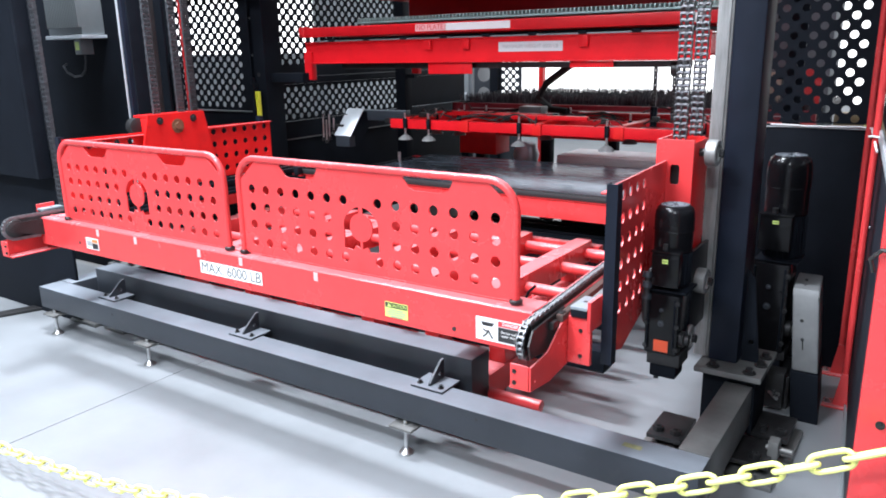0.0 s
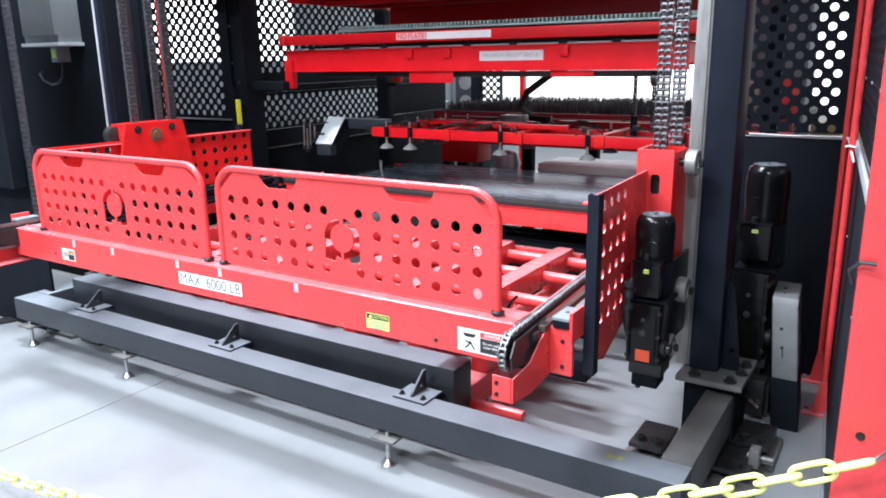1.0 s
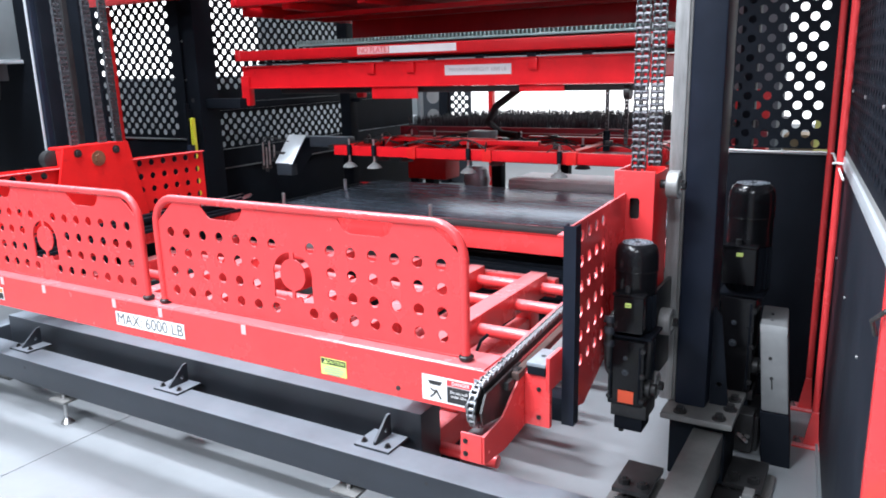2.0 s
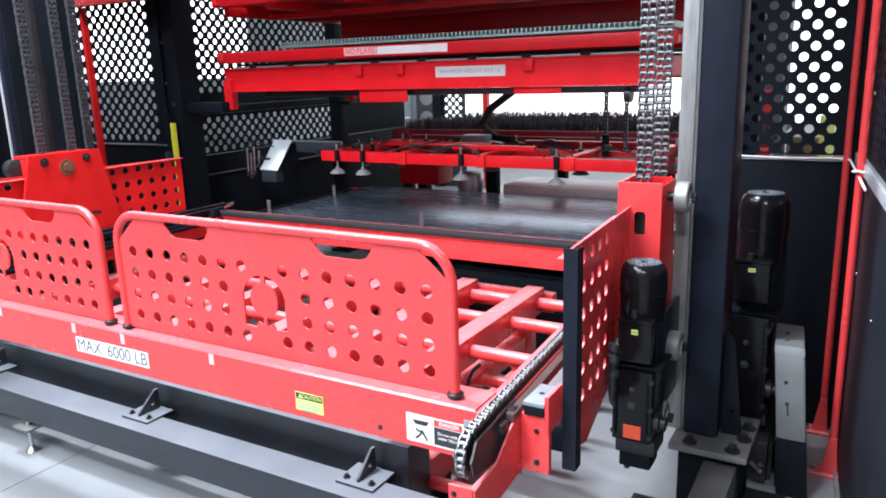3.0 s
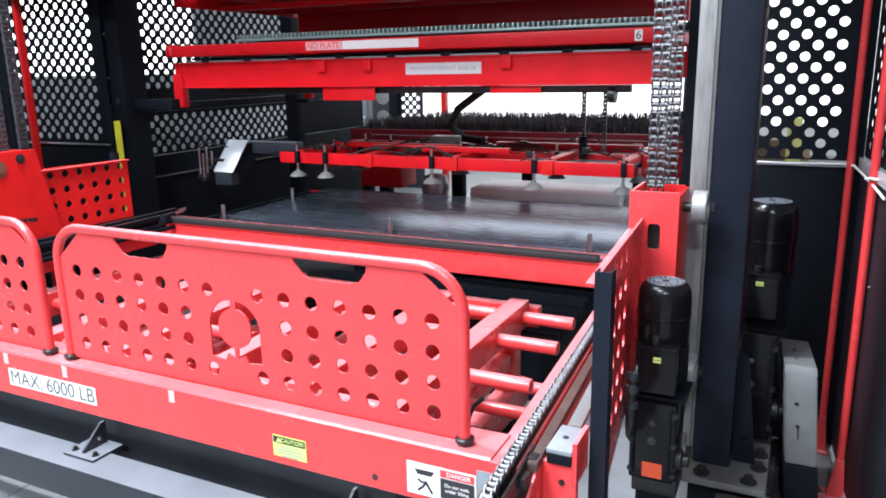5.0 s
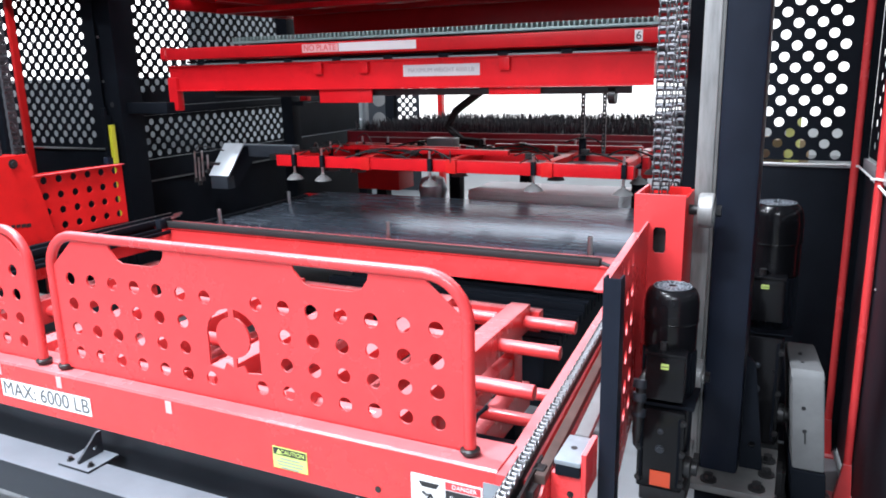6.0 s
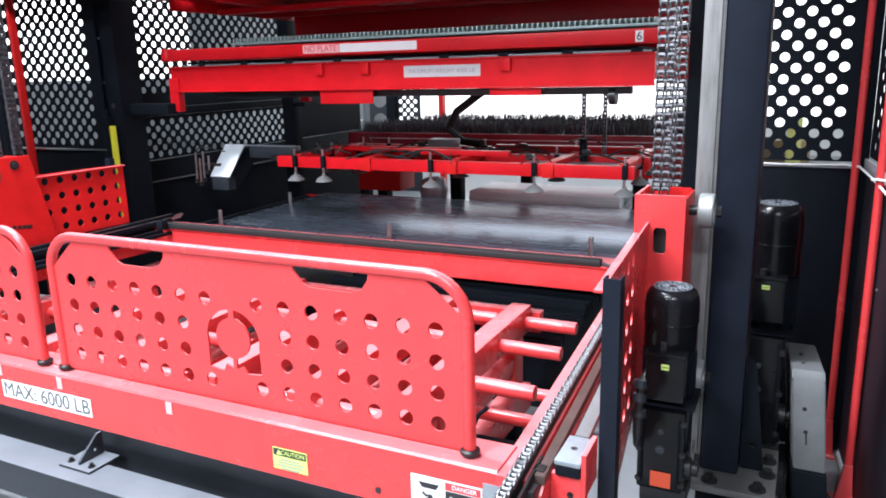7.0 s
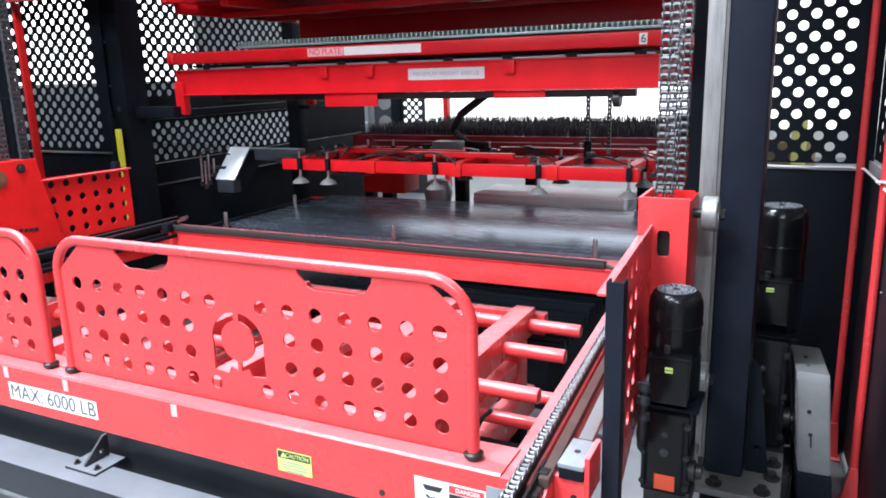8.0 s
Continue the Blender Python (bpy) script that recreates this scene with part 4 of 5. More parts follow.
def tray_lower(t, z):
    x0, x1, y0 = -3.02, 0.25, 2.275
    bm = plate([(x0, z - 0.275), (x1, z - 0.275), (x1, z - 0.122), (x0, z - 0.122)], [], 0.008, frame_xz(y0))
    box(x0, x1, y0 - 0.03, y0 + 0.03, z - 0.283, z - 0.275, 0.002, bm)
    box(x0, x1, y0 - 0.018, y0 + 0.05, z - 0.122, z - 0.114, 0.002, bm)
    beam = part("lower_beam", bm, RED_SHADE, t)
    part("end_leg", box(x0 - 0.005, x0 + 0.075, y0 - 0.03, y0 + 0.03, z - 0.415, z - 0.19, 0.01), RED_SHADE, t)
    part("end_leg", box(x0 - 0.005, x0 + 0.075, y0 + 1.47, y0 + 1.53, z - 0.415, z - 0.19, 0.01), RED_SHADE, t)
    for x in (-1.78, -1.45, -0.55):
        part("rib", box(x - 0.03, x + 0.03, y0 - 0.03, y0 - 0.005, z - 0.19, z - 0.123, 0.003), RED_SHADE, beam)
    for x, hw, drop in ((-1.6, 0.19, 0.365), (-0.50, 0.15, 0.325)):
        part("lock_plate", box(x - hw, x + hw, y0 - 0.006, y0 + 0.006, z - drop, z - 0.284, 0.003), RED_SHADE, beam)
    for i in range(9):
        x = -2.75 + i * 0.36
        part("roller_block", box(x, x + 0.06, y0 - 0.027, y0 + 0.05, z - 0.1132, z - 0.092, 0.003), BLACK, t)
    # grey strip put in for the reflection along the beam's top edge
    part("lip_reflection", box(x0 + 0.12, x1 - 0.02, y0 - 0.022, y0 + 0.004, z - 0.1135, z - 0.104, 0.002), GREY_BOX, t, "blue-grey strip for the reflection on the beam lip, with black roller blocks")
    part("under_rail", box(x0 + 0.35, x1 - 0.12, y0 + 0.035, y0 + 0.075, z - 0.325, z - 0.286, 0.004), GREASY, t, "greasy black rail under the tray")
    part("under_roller", lathe([(0.02, -0.02), (0.045, -0.018), (0.045, 0.018), (0.02, 0.02)], (x1 - 0.22, y0 + 0.055, z - 0.335), (1, 0, 0)), GREASY, t)
    part("slide_bed", box(x0 + 0.1, x1 - 0.1, y0 + 0.06, y0 + 1.4, z - 0.098, z - 0.082, 0.002), BLACK, t)
    for x in (-2.6, -1.9, -1.2, -0.5, 0.1):
        part("underside_beam", box(x - 0.04, x + 0.04, y0 + 0.06, y0 + 1.5, z - 0.25, z - 0.125, 0.004), RED_SHADE, t)
    part("rear_beam", box(x0, x1, y0 + 1.45, y0 + 1.47, z - 0.275, z - 0.10, 0.004), RED_SHADE, t)
    return beam


def bar_text(parent, x0, x1, z0, z1, y, n, material):
    """Unreadable printing as plain bars."""
    w = (x1 - x0) / n
    for i in range(n):
        part("text_bar", box(x0 + i * w + w * 0.12, x0 + (i + 1) * w - w * 0.12, y - 0.0015, y - 0.0005, z0, z1, 0), material, parent, smooth=False)


def build_tower():
    t, bar = storage_tray(1.905, "red storage tray with a white magnetic strip and weight label")
    l = part("name_strip", box(-1.905, -1.64, 2.277, 2.279, 1.847, 1.897, 0), mat("pale_red_label", (0.85, 0.45, 0.45), 0.5, 0, 0.04, 9, 0.0), bar, "pale red and white name strip", smooth=False)
    text_mesh("NO PLATE", 0.052, frame_xz(2.2755, -1.775, 1.872), "lettering", RED_LABEL, l)
    part("strip_field", box(-1.635, -1.105, 2.277, 2.279, 1.847, 1.897, 0), WHITE, bar, "blank white magnetic strip", smooth=False)
    l = part("number_label", box(0.145, 0.185, 2.277, 2.279, 1.84, 1.897, 0), WHITE, bar, smooth=False)
    text_mesh("6", 0.058, frame_xz(2.2755, 0.165, 1.868), "lettering", INK, l)
    beam = tray_lower(t, 1.905)
    l = part("weight_label", box(-1.19, -0.705, 2.2685, 2.2700, 1.69, 1.755, 0), PALE_LABEL, beam, "grey weight limit label", smooth=False)
    text_mesh("MAXIMUM WEIGHT 6000 LB", 0.034, frame_xz(2.2675, -0.948, 1.7225), "lettering", GREY_INK, l)
    # corrugated deck over the tray
    d = thing("slatted_deck", (-1.2, 3.1, 1.925), "green-grey ribbed decking resting on the tray", "decking")
    part("deck_sheet", box(-2.6, 0.25, 2.42, 3.76, 1.925, 1.94, 0.002), CORRUGATED, d)
    for i in range(93):
        x = -2.58 + i * 0.0303
        part("slat", box(x, x + 0.012, 2.42, 3.76, 1.9405, 1.968, 0.003), CORRUGATED, d)
    # tray above; the three higher ones are unseen, added to shade the tower
    for z in (2.31, 2.72, 3.13, 3.54):
        t2, _ = storage_tray(z, "red storage tray from below, the lowest seen, those higher added for shade")
        part("under_panel", box(-3.0, 0.2, 2.36, 3.75, z - 0.05, z - 0.042, 0), RED_SHADE, t2)
        for x in (-2.6, -1.9, -1.2, -0.5, 0.1):
            part("underside_beam", box(x - 0.035, x + 0.035, 2.345, 3.775, z - 0.11, z - 0.052, 0.004), RED_SHADE, t2)
        part("side_skirt", box(-3.06, -3.02, 2.36, 3.9, z - 0.14, z - 0.068, 0.004), RED_SHADE, t2)
        for y in (2.8, 3.3):
            part("cross_beam", box(-3.0, 0.2, y - 0.03, y + 0.03, z - 0.15, z - 0.112, 0.004), RED_SHADE, t2)
        part("rear_beam", box(-3.0, 0.2, 3.70, 3.74, z - 0.305, z - 0.112, 0.004), RED_SHADE, t2)
    # pulled tray with the metal sheet
    # side bars painted black to pass for the darkness beyond the sheet
    t3, bar3 = storage_tray(0.665, "red storage tray with upright pins carrying a metal sheet", BLACK)
    part("weight_strip", box(-1.61, -1.10, 2.277, 2.279, 0.615, 0.658, 0), WHITE, bar3, "white weight limit strip", smooth=False)
    bar_text(bar3, -1.585, -1.125, 0.627, 0.646, 2.277, 19, GREY_INK)
    part("deck", box(-3.0, 0.2, 2.345, 3.7, 0.585, 0.60, 0.002), BLACK, t3)
    for x, y in ((-2.71, 2.25), (-1.345, 2.25), (-0.06, 2.25), (-2.71, 3.05)):
        part("pin", rod((x, y + 0.035, 0.62), (x, y + 0.035, 0.81), 0.0145, 14, bev=0.004), STEEL, t3, "bright steel pin")
    s = part("metal_sheet", box(-2.78, 0.22, 2.32, 3.72, 0.675, 0.71, 0.002), SHEET, None)
    tagged(s, "stack of dark reflective sheet metal lying on the tray", "sheet metal")
    # dark beam stack below the sheet
    random.seed(4)
    d = thing("rail_bundle", (-0.8, 2.4, 0.30), "black steel rails lying under the tray", "rails")
    for i in range(15):
        y = 1.75 + i * 0.085
        z = 0.30
        part("rail", box(-1.9 + random.uniform(0, 0.2), -0.1, y, y + 0.06, z, z + 0.05 + random.uniform(0, 0.04), 0.004), BLACK, d)
    box_ = part("rail_support", box(-1.9, -0.15, 1.75, 3.02, 0.0, 0.30, 0.005), BLACK, None)
    tagged(box_, "black steel plinth under the rails", "plinth")
    # tower posts
    for x, y in ((-3.28, 3.95), (0.46, 2.42), (0.46, 3.95)):
        p = thing("tower_post", (x, y, 0), "black square steel post of the storage tower", "post", "tower posts")
        part("shaft", box(x - 0.06, x + 0.06, y - 0.06, y + 0.06, 0.02, 3.75, 0.006), BLACK, p)
        part("foot_plate", box(x - 0.11, x + 0.11, y - 0.11, y + 0.11, 0, 0.02, 0.003), BLACK, p)
        for z in (1.48, 1.93, 0.52):
            part("tray_ledge", box(x - 0.04, x + 0.16, y - 0.03, y + 0.03, z - 0.04, z - 0.002, 0.004) if x < 0 else box(x - 0.16, x + 0.04, y - 0.03, y + 0.03, z - 0.04, z - 0.002, 0.004), BLACK, p)


# ---- vacuum gripper over the sheet ----
def build_gripper():
    zb = 1.10
    g = thing("vacuum_gripper", (-1.2, 2.9, zb), "red vacuum gripper frame with grey suction cups over the sheet", "vacuum gripper")
    for y in (2.50, 2.95, 3.40):
        part("cross_bar", box(-2.345, 0.12, y, y + 0.05, zb, zb + 0.075, 0.005), RED_SHADE, g)
    for x in (-2.2, -1.62, -1.0, -0.38, 0.05):
        part("long_bar", box(x - 0.03, x + 0.03, 2.552, 3.398, zb + 0.045, zb + 0.085, 0.004), RED_DULL, g)
    for x in (-1.62, -1.0, -0.38):
        part("bar_clamp", box(x - 0.035, x + 0.035, 2.485, 2.555, zb - 0.004, zb + 0.08, 0.004), RED_DULL, g)
    part("pan", box(-2.2, -0.66, 2.556, 3.394, zb + 0.012, zb + 0.022, 0.002), RED_DULL, g, "dark red pan between the bars")
    part("deck_plate", box(-0.64, 0.08, 2.556, 3.394, zb + 0.030, zb + 0.040, 0.002), CHARCOAL, g, "dark grey deck plate")
    for xa, xb, y in ((-1.72, -0.70, 2.70), (-2.1, -1.1, 2.83), (-0.95, 0.05, 3.10)):
        part("channel", box(xa, xb, y, y + 0.04, zb + 0.088, zb + 0.122, 0.004), RED_SHADE, g)
    random.seed(9)
    for y in (2.49, 2.94, 3.39):
        for x in (-2.18, -1.95, -1.14, -0.46, 0.07):
            m = part("cup_mount", box(x - 0.014, x + 0.014, y - 0.022, y + 0.005, zb + 0.005, zb + 0.085, 0.003), BLACK, g)
            part("cup_stem", rod((x, y - 0.008, zb - 0.045), (x, y - 0.008, zb + 0.13), 0.008, 10), STEEL, m)
            part("suction_cup", lathe([(0.058, -0.085), (0.052, -0.075), (0.03, -0.055), (0.015, -0.05), (0.012, -0.035)], (x, y - 0.008, zb)), CUP, m, "grey rubber suction cup")
    for i in range(46):
        x = random.uniform(-2.2, 0.0)
        y = 2.5 + 0.9 * random.random() ** 1.5
        pts = []
        dx, dy, hh = random.uniform(-0.45, 0.45), random.uniform(-0.3, 0.3), random.uniform(0.02, 0.06)
        for k in range(9):
            u = k / 8
            pts.append((x + dx * u, y + dy * u, zb + 0.085 + hh * math.sin(math.pi * u) + 0.006 * math.sin(7 * u)))
        part("air_hose", pipe(pts, random.choice((0.004, 0.006)), 6), random.choice((RUBBER, RUBBER, GREASY)), g)
    for i in range(9):
        x, y = -2.1 + i * 0.26, 2.56 + 0.3 * (i % 3)
        part("valve", box(x, x + 0.05, y, y + 0.035, zb + 0.087, zb + 0.125, 0.004), GREASY, g)
    part("valve_island", box(-1.42, -1.22, 3.0, 3.12, zb + 0.09, zb + 0.16, 0.005), GREY_BOX, g, "grey valve block")
    # silver covered side arm
    z1 = zb + 0.02
    part("side_arm_body", box(-2.845, -2.695, 2.38, 2.46, z1 - 0.185, z1 - 0.09, 0.006), CHARCOAL, g, "black side arm")
    part("arm_shoulder", box(-2.85, -2.30, 2.63, 2.72, z1 + 0.02, z1 + 0.105, 0.006), CHARCOAL, g)
    bm = plate([(2.40, -0.175), (2.50, -0.175), (2.72, 0.02), (2.72, 0.095), (2.56, 0.095), (2.40, -0.085)], [], 0.16, frame_yz(-2.775, 0, z1))
    part("arm_bend", bm, BLACK, g)
    bm = bmesh.new()
    m = Matrix.Translation((-2.765, 2.478, z1 + 0.011)) @ Matrix.Rotation(math.atan2(0.18, 0.16), 4, "X")
    box(-0.088, 0.088, -0.145, 0.14, 0.0, 0.012, 0.003, bm, m)
    part("arm_cover", bm, SILVER, g, "pale silver arm cover")
    part("arm_link", box(-2.45, -2.28, 2.56, 2.66, zb + 0.03, zb + 0.07, 0.004), GREASY, g)
    sb = part("sensor_bracket", box(-3.03, -2.80, 2.43, 2.45, zb - 0.01, zb + 0.015, 0.003), GREASY, g, "small steel sensor bracket")
    for k, (x, lo, hi) in enumerate(((-3.02, -0.12, 0.09), (-2.985, -0.14, 0.05), (-2.95, -0.11, 0.10), (-2.90, -0.05, 0.07))):
        part("sensor_rod", rod((x, 2.42, zb + lo), (x + 0.006, 2.42, zb + hi), 0.007, 10), STEEL, sb)
        part("sensor_head", rod((x, 2.42, zb + lo - 0.012), (x, 2.42, zb + lo + 0.02), 0.014, 10), GREASY, sb)
    part("sensor_cable", pipe([(-3.02, 2.42, zb + 0.09), (-2.98, 2.43, zb + 0.13), (-2.90, 2.46, zb + 0.12), (-2.82, 2.52, zb + 0.09)], 0.005, 8), RUBBER, sb)
    for x, y in ((-0.28, 2.9), (-0.16, 2.95)):
        bm = roller_chain([(x, y, zb + 0.1), (x, y, 1.60)], 0.0254, 0.018, 0.026, thick=0.16)
        part("lift_chain", bm, DARK_CHAIN, g, kind="stuff")
    part("chain_end", rod((-0.28, 2.9, zb + 0.05), (-0.28, 2.9, zb + 0.19), 0.025, 12), BLACK, g)
    pts = [(-1.15, 3.35, zb + 0.10), (-1.32, 3.4, zb + 0.11), (-1.45, 3.42, zb + 0.20), (-1.40, 3.45, zb + 0.32), (-1.2, 3.5, zb + 0.47), (-0.9, 3.5, zb + 0.60)]
    part("cable_chain", pipe(pts, 0.03, 8), RUBBER, g, "curved black cable carrier")


# ---- machine parts seen behind the tower ----
FAR_X = 0.52

def build_rear():
    c = thing("crane_beam", (-1.5, 4.2, 0.7), "red painted crane beam with a boxed end", "beam")
    part("end_box", box(-2.63, -2.21, 4.0, 4.28, 0.70, 1.064, 0.008), RED_DULL, c)
    part("girder", box(-2.207, 0.6, 4.05, 4.25, 0.885, 1.085, 0.006), RED_DULL, c)
    part("end_label", box(-2.615, -2.55, 3.997, 3.9985, 0.985, 1.02, 0), WHITE, c)
    for x in (-2.45, -1.72, -0.16):
        part("leg", box(x - 0.05, x + 0.05, 4.1, 4.2, 0, 0.698 if x < -2.2 else 0.883, 0.004), BLACK, c)
    for x in (-1.95, ):
        part("gear_housing", lathe([(0.05, 0), (0.11, 0.02), (0.13, 0.1), (0.10, 0.2), (0.05, 0.22)], (x, 4.15, 0.60)), SILVER, c)
    st = thing("sheet_stack", (-0.9, 4.25, 0), "stack of pale grey sheets on a black stand", "sheet metal")
    part("stand", box(-1.50, -0.31, 4.02, 4.50, 0, 0.598, 0.006), BLACK, st)
    for k in range(4):
        part("sheet", box(-1.545 + 0.004 * (k % 2), -0.275 - 0.003 * (k % 3), 3.985 + 0.005 * (k % 2), 4.52, 0.60 + k * 0.035, 0.634 + k * 0.035, 0.003), PALE_SHEET, st)
    b = thing("brush_table", (-1.6, 5.3, 0), "red-sided brush table covered with black bristles", "brush table")
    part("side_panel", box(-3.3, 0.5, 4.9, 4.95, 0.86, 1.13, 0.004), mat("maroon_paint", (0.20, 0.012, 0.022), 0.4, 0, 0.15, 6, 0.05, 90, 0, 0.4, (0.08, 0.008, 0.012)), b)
    part("pale_line", box(-3.05, 0.35, 4.893, 4.899, 1.073, 1.080, 0.001), PALE_LABEL, b, "thin pale line along the side")
    part("side_channel", box(-3.3, 0.5, 4.86, 4.898, 0.86, 0.93, 0.004), mat("pink_red_edge", (0.55, 0.08, 0.12), 0.4), b)
    part("table_top", box(-3.3, 0.5, 4.952, 7.0, 1.05, 1.13, 0.004), BLACK, b)
    for x in (-3.2, -1.4, 0.4):
        part("leg", box(x - 0.05, x + 0.05, 5.0, 5.1, 0, 1.05, 0.004), BLACK, b)
    random.seed(12)
    verts, faces = [], []
    for i in range(5200):
        x, y = random.uniform(-3.25, 0.45), 4.98 + 1.9 * random.random() ** 1.6
        h, r, a = random.uniform(0.05, 0.105), random.uniform(0.003, 0.006), random.uniform(0, 6.28)
        lx, ly = random.uniform(-0.015, 0.015), random.uniform(-0.015, 0.015)
        k = len(verts)
        for q in range(3):
            verts.append((x + r * math.cos(a + q * 2.09), y + r * math.sin(a + q * 2.09), 1.13))
        for q in range(3):
            verts.append((x + lx + r * 0.6 * math.cos(a + q * 2.09), y + ly + r * 0.6 * math.sin(a + q * 2.09), 1.13 + h))
        faces += [(k, k + 1, k + 4, k + 3), (k + 1, k + 2, k + 5, k + 4), (k + 2, k, k + 3, k + 5), (k + 3, k + 4, k + 5)]
    me = bpy.data.meshes.new("bristles")
    me.from_pydata(verts, [], faces)
    me.materials.append(BRISTLE)
    ob = new("bristles", me)
    ob.parent = b
    ob.location = -Vector(b.location)
    tagged(ob, "black brush bristles", kind="stuff")
    w = part("pale_table", box(-1.25, 0.6, 4.35, 4.8, 0.50, 0.54, 0.004), HALL_WHITE, None)
    tagged(w, "pale flat table surface behind the tray", "table")
    wl = part("table_base", box(-1.2, 0.5, 4.45, 4.7, 0.0, 0.498, 0.004), BLACK, None)
    tagged(wl, "black base under the pale table", "table base")
    cab = thing("control_cabinet", (-5.3, 8.2, 0), "blue-grey machine cabinet far behind the tower", "cabinet")
    part("body", box(-5.75, -4.95, 8.0, 8.6, 0, 2.2, 0.01), HALL_GREY, cab)
    part("door", box(-5.70, -5.0, 7.98, 7.998, 0.1, 1.9, 0.005), GREY_BOX, cab)
    part("door_strip", box(-5.68, -5.02, 7.97, 7.979, 1.02, 1.05, 0.003), HALL_WHITE, cab)
    pp = part("far_guard_panel", plate([(-4.9, 0.0), (-4.05, 0.0), (-4.05, 2.4), (-4.9, 2.4)], [circle(-4.72, 1.02, 0.12, 16), circle(-4.72, 1.34, 0.12, 16), circle(-4.72, 1.66, 0.12, 16)] + lattice(-4.42, -4.06, 0.9, 2.4, 0.12, 0.06, 0.032, 8), 0.01, frame_xz(8.0)), CHARCOAL, None)
    tagged(pp, "dark perforated guard panel behind the brush table", "guard panel")
    dk = part("far_dark_case", box(-4.56, -4.42, 7.9, 7.99, 0.0, 1.62, 0.004), BLACK, None)
    tagged(dk, "black upright case before the far guard panel", "case")
    rp = part("far_red_post", box(-3.74, -3.67, 7.95, 8.05, 0, 3.0, 0.005), RED_DULL, None)
    tagged(rp, "slim red post behind the brush table", "post")
    # glowing panels stand in for the overexposed white hall behind the mesh
    gl = part("glow_wall_1", box(-6.5, 5.0, 11.0, 11.05, 0.75, 4.5, 0), WALL_GLOW, None, smooth=False)
    tagged(gl, "self-glowing panel in place of the hall's overexposed white wall", "window", kind="structure")
    gl = part("glow_wall_2", box(-10.05, -10.0, 2.5, 9.8, 1.72, 5.0, 0), WALL_GLOW, None, smooth=False)
    tagged(gl, "self-glowing panel in place of the hall's overexposed white wall", "window", kind="structure")
    fm = thing("far_machine", (0.35, 5.6, 0), "dark machine with a red cover behind the perforated panel", "machine")
    part("body", box(-0.05, FAR_X, 5.35, 5.9, 0, 3.2, 0.01), HALL_GREY, fm)
    part("red_cover", box(FAR_X - 0.36, FAR_X - 0.06, 5.31, 5.348, 1.12, 1.48, 0.01), RED, fm)
    part("beige_cover", box(0.0, FAR_X - 0.40, 5.31, 5.348, 1.0, 1.45, 0.01), mat("beige_plastic", (0.35, 0.28, 0.22), 0.5), fm)
    lo = thing("crate", (1.2, 6.0, 0), "brown and yellow crates stacked behind the panel", "crate")
    part("brown_box", box(FAR_X + 0.02, FAR_X + 0.5, 5.8, 6.2, 0, 1.03, 0.01), mat("brown_board", (0.36, 0.26, 0.16), 0.7), lo)
    part("yellow_box", box(FAR_X + 0.30, FAR_X + 0.42, 5.6, 5.75, 0, 1.24, 0.01), YELLOW, lo)


# ---- enclosure walls ----
def mesh_panel(name, outline, area, px, py, r, m, label, material=BLACK):
    p = part(name, plate(outline, lattice(*area, px, py, r, 14), 0.004, m), material, None)
    return tagged(p, label, "guard panel", "perforated guard panels", "structure")


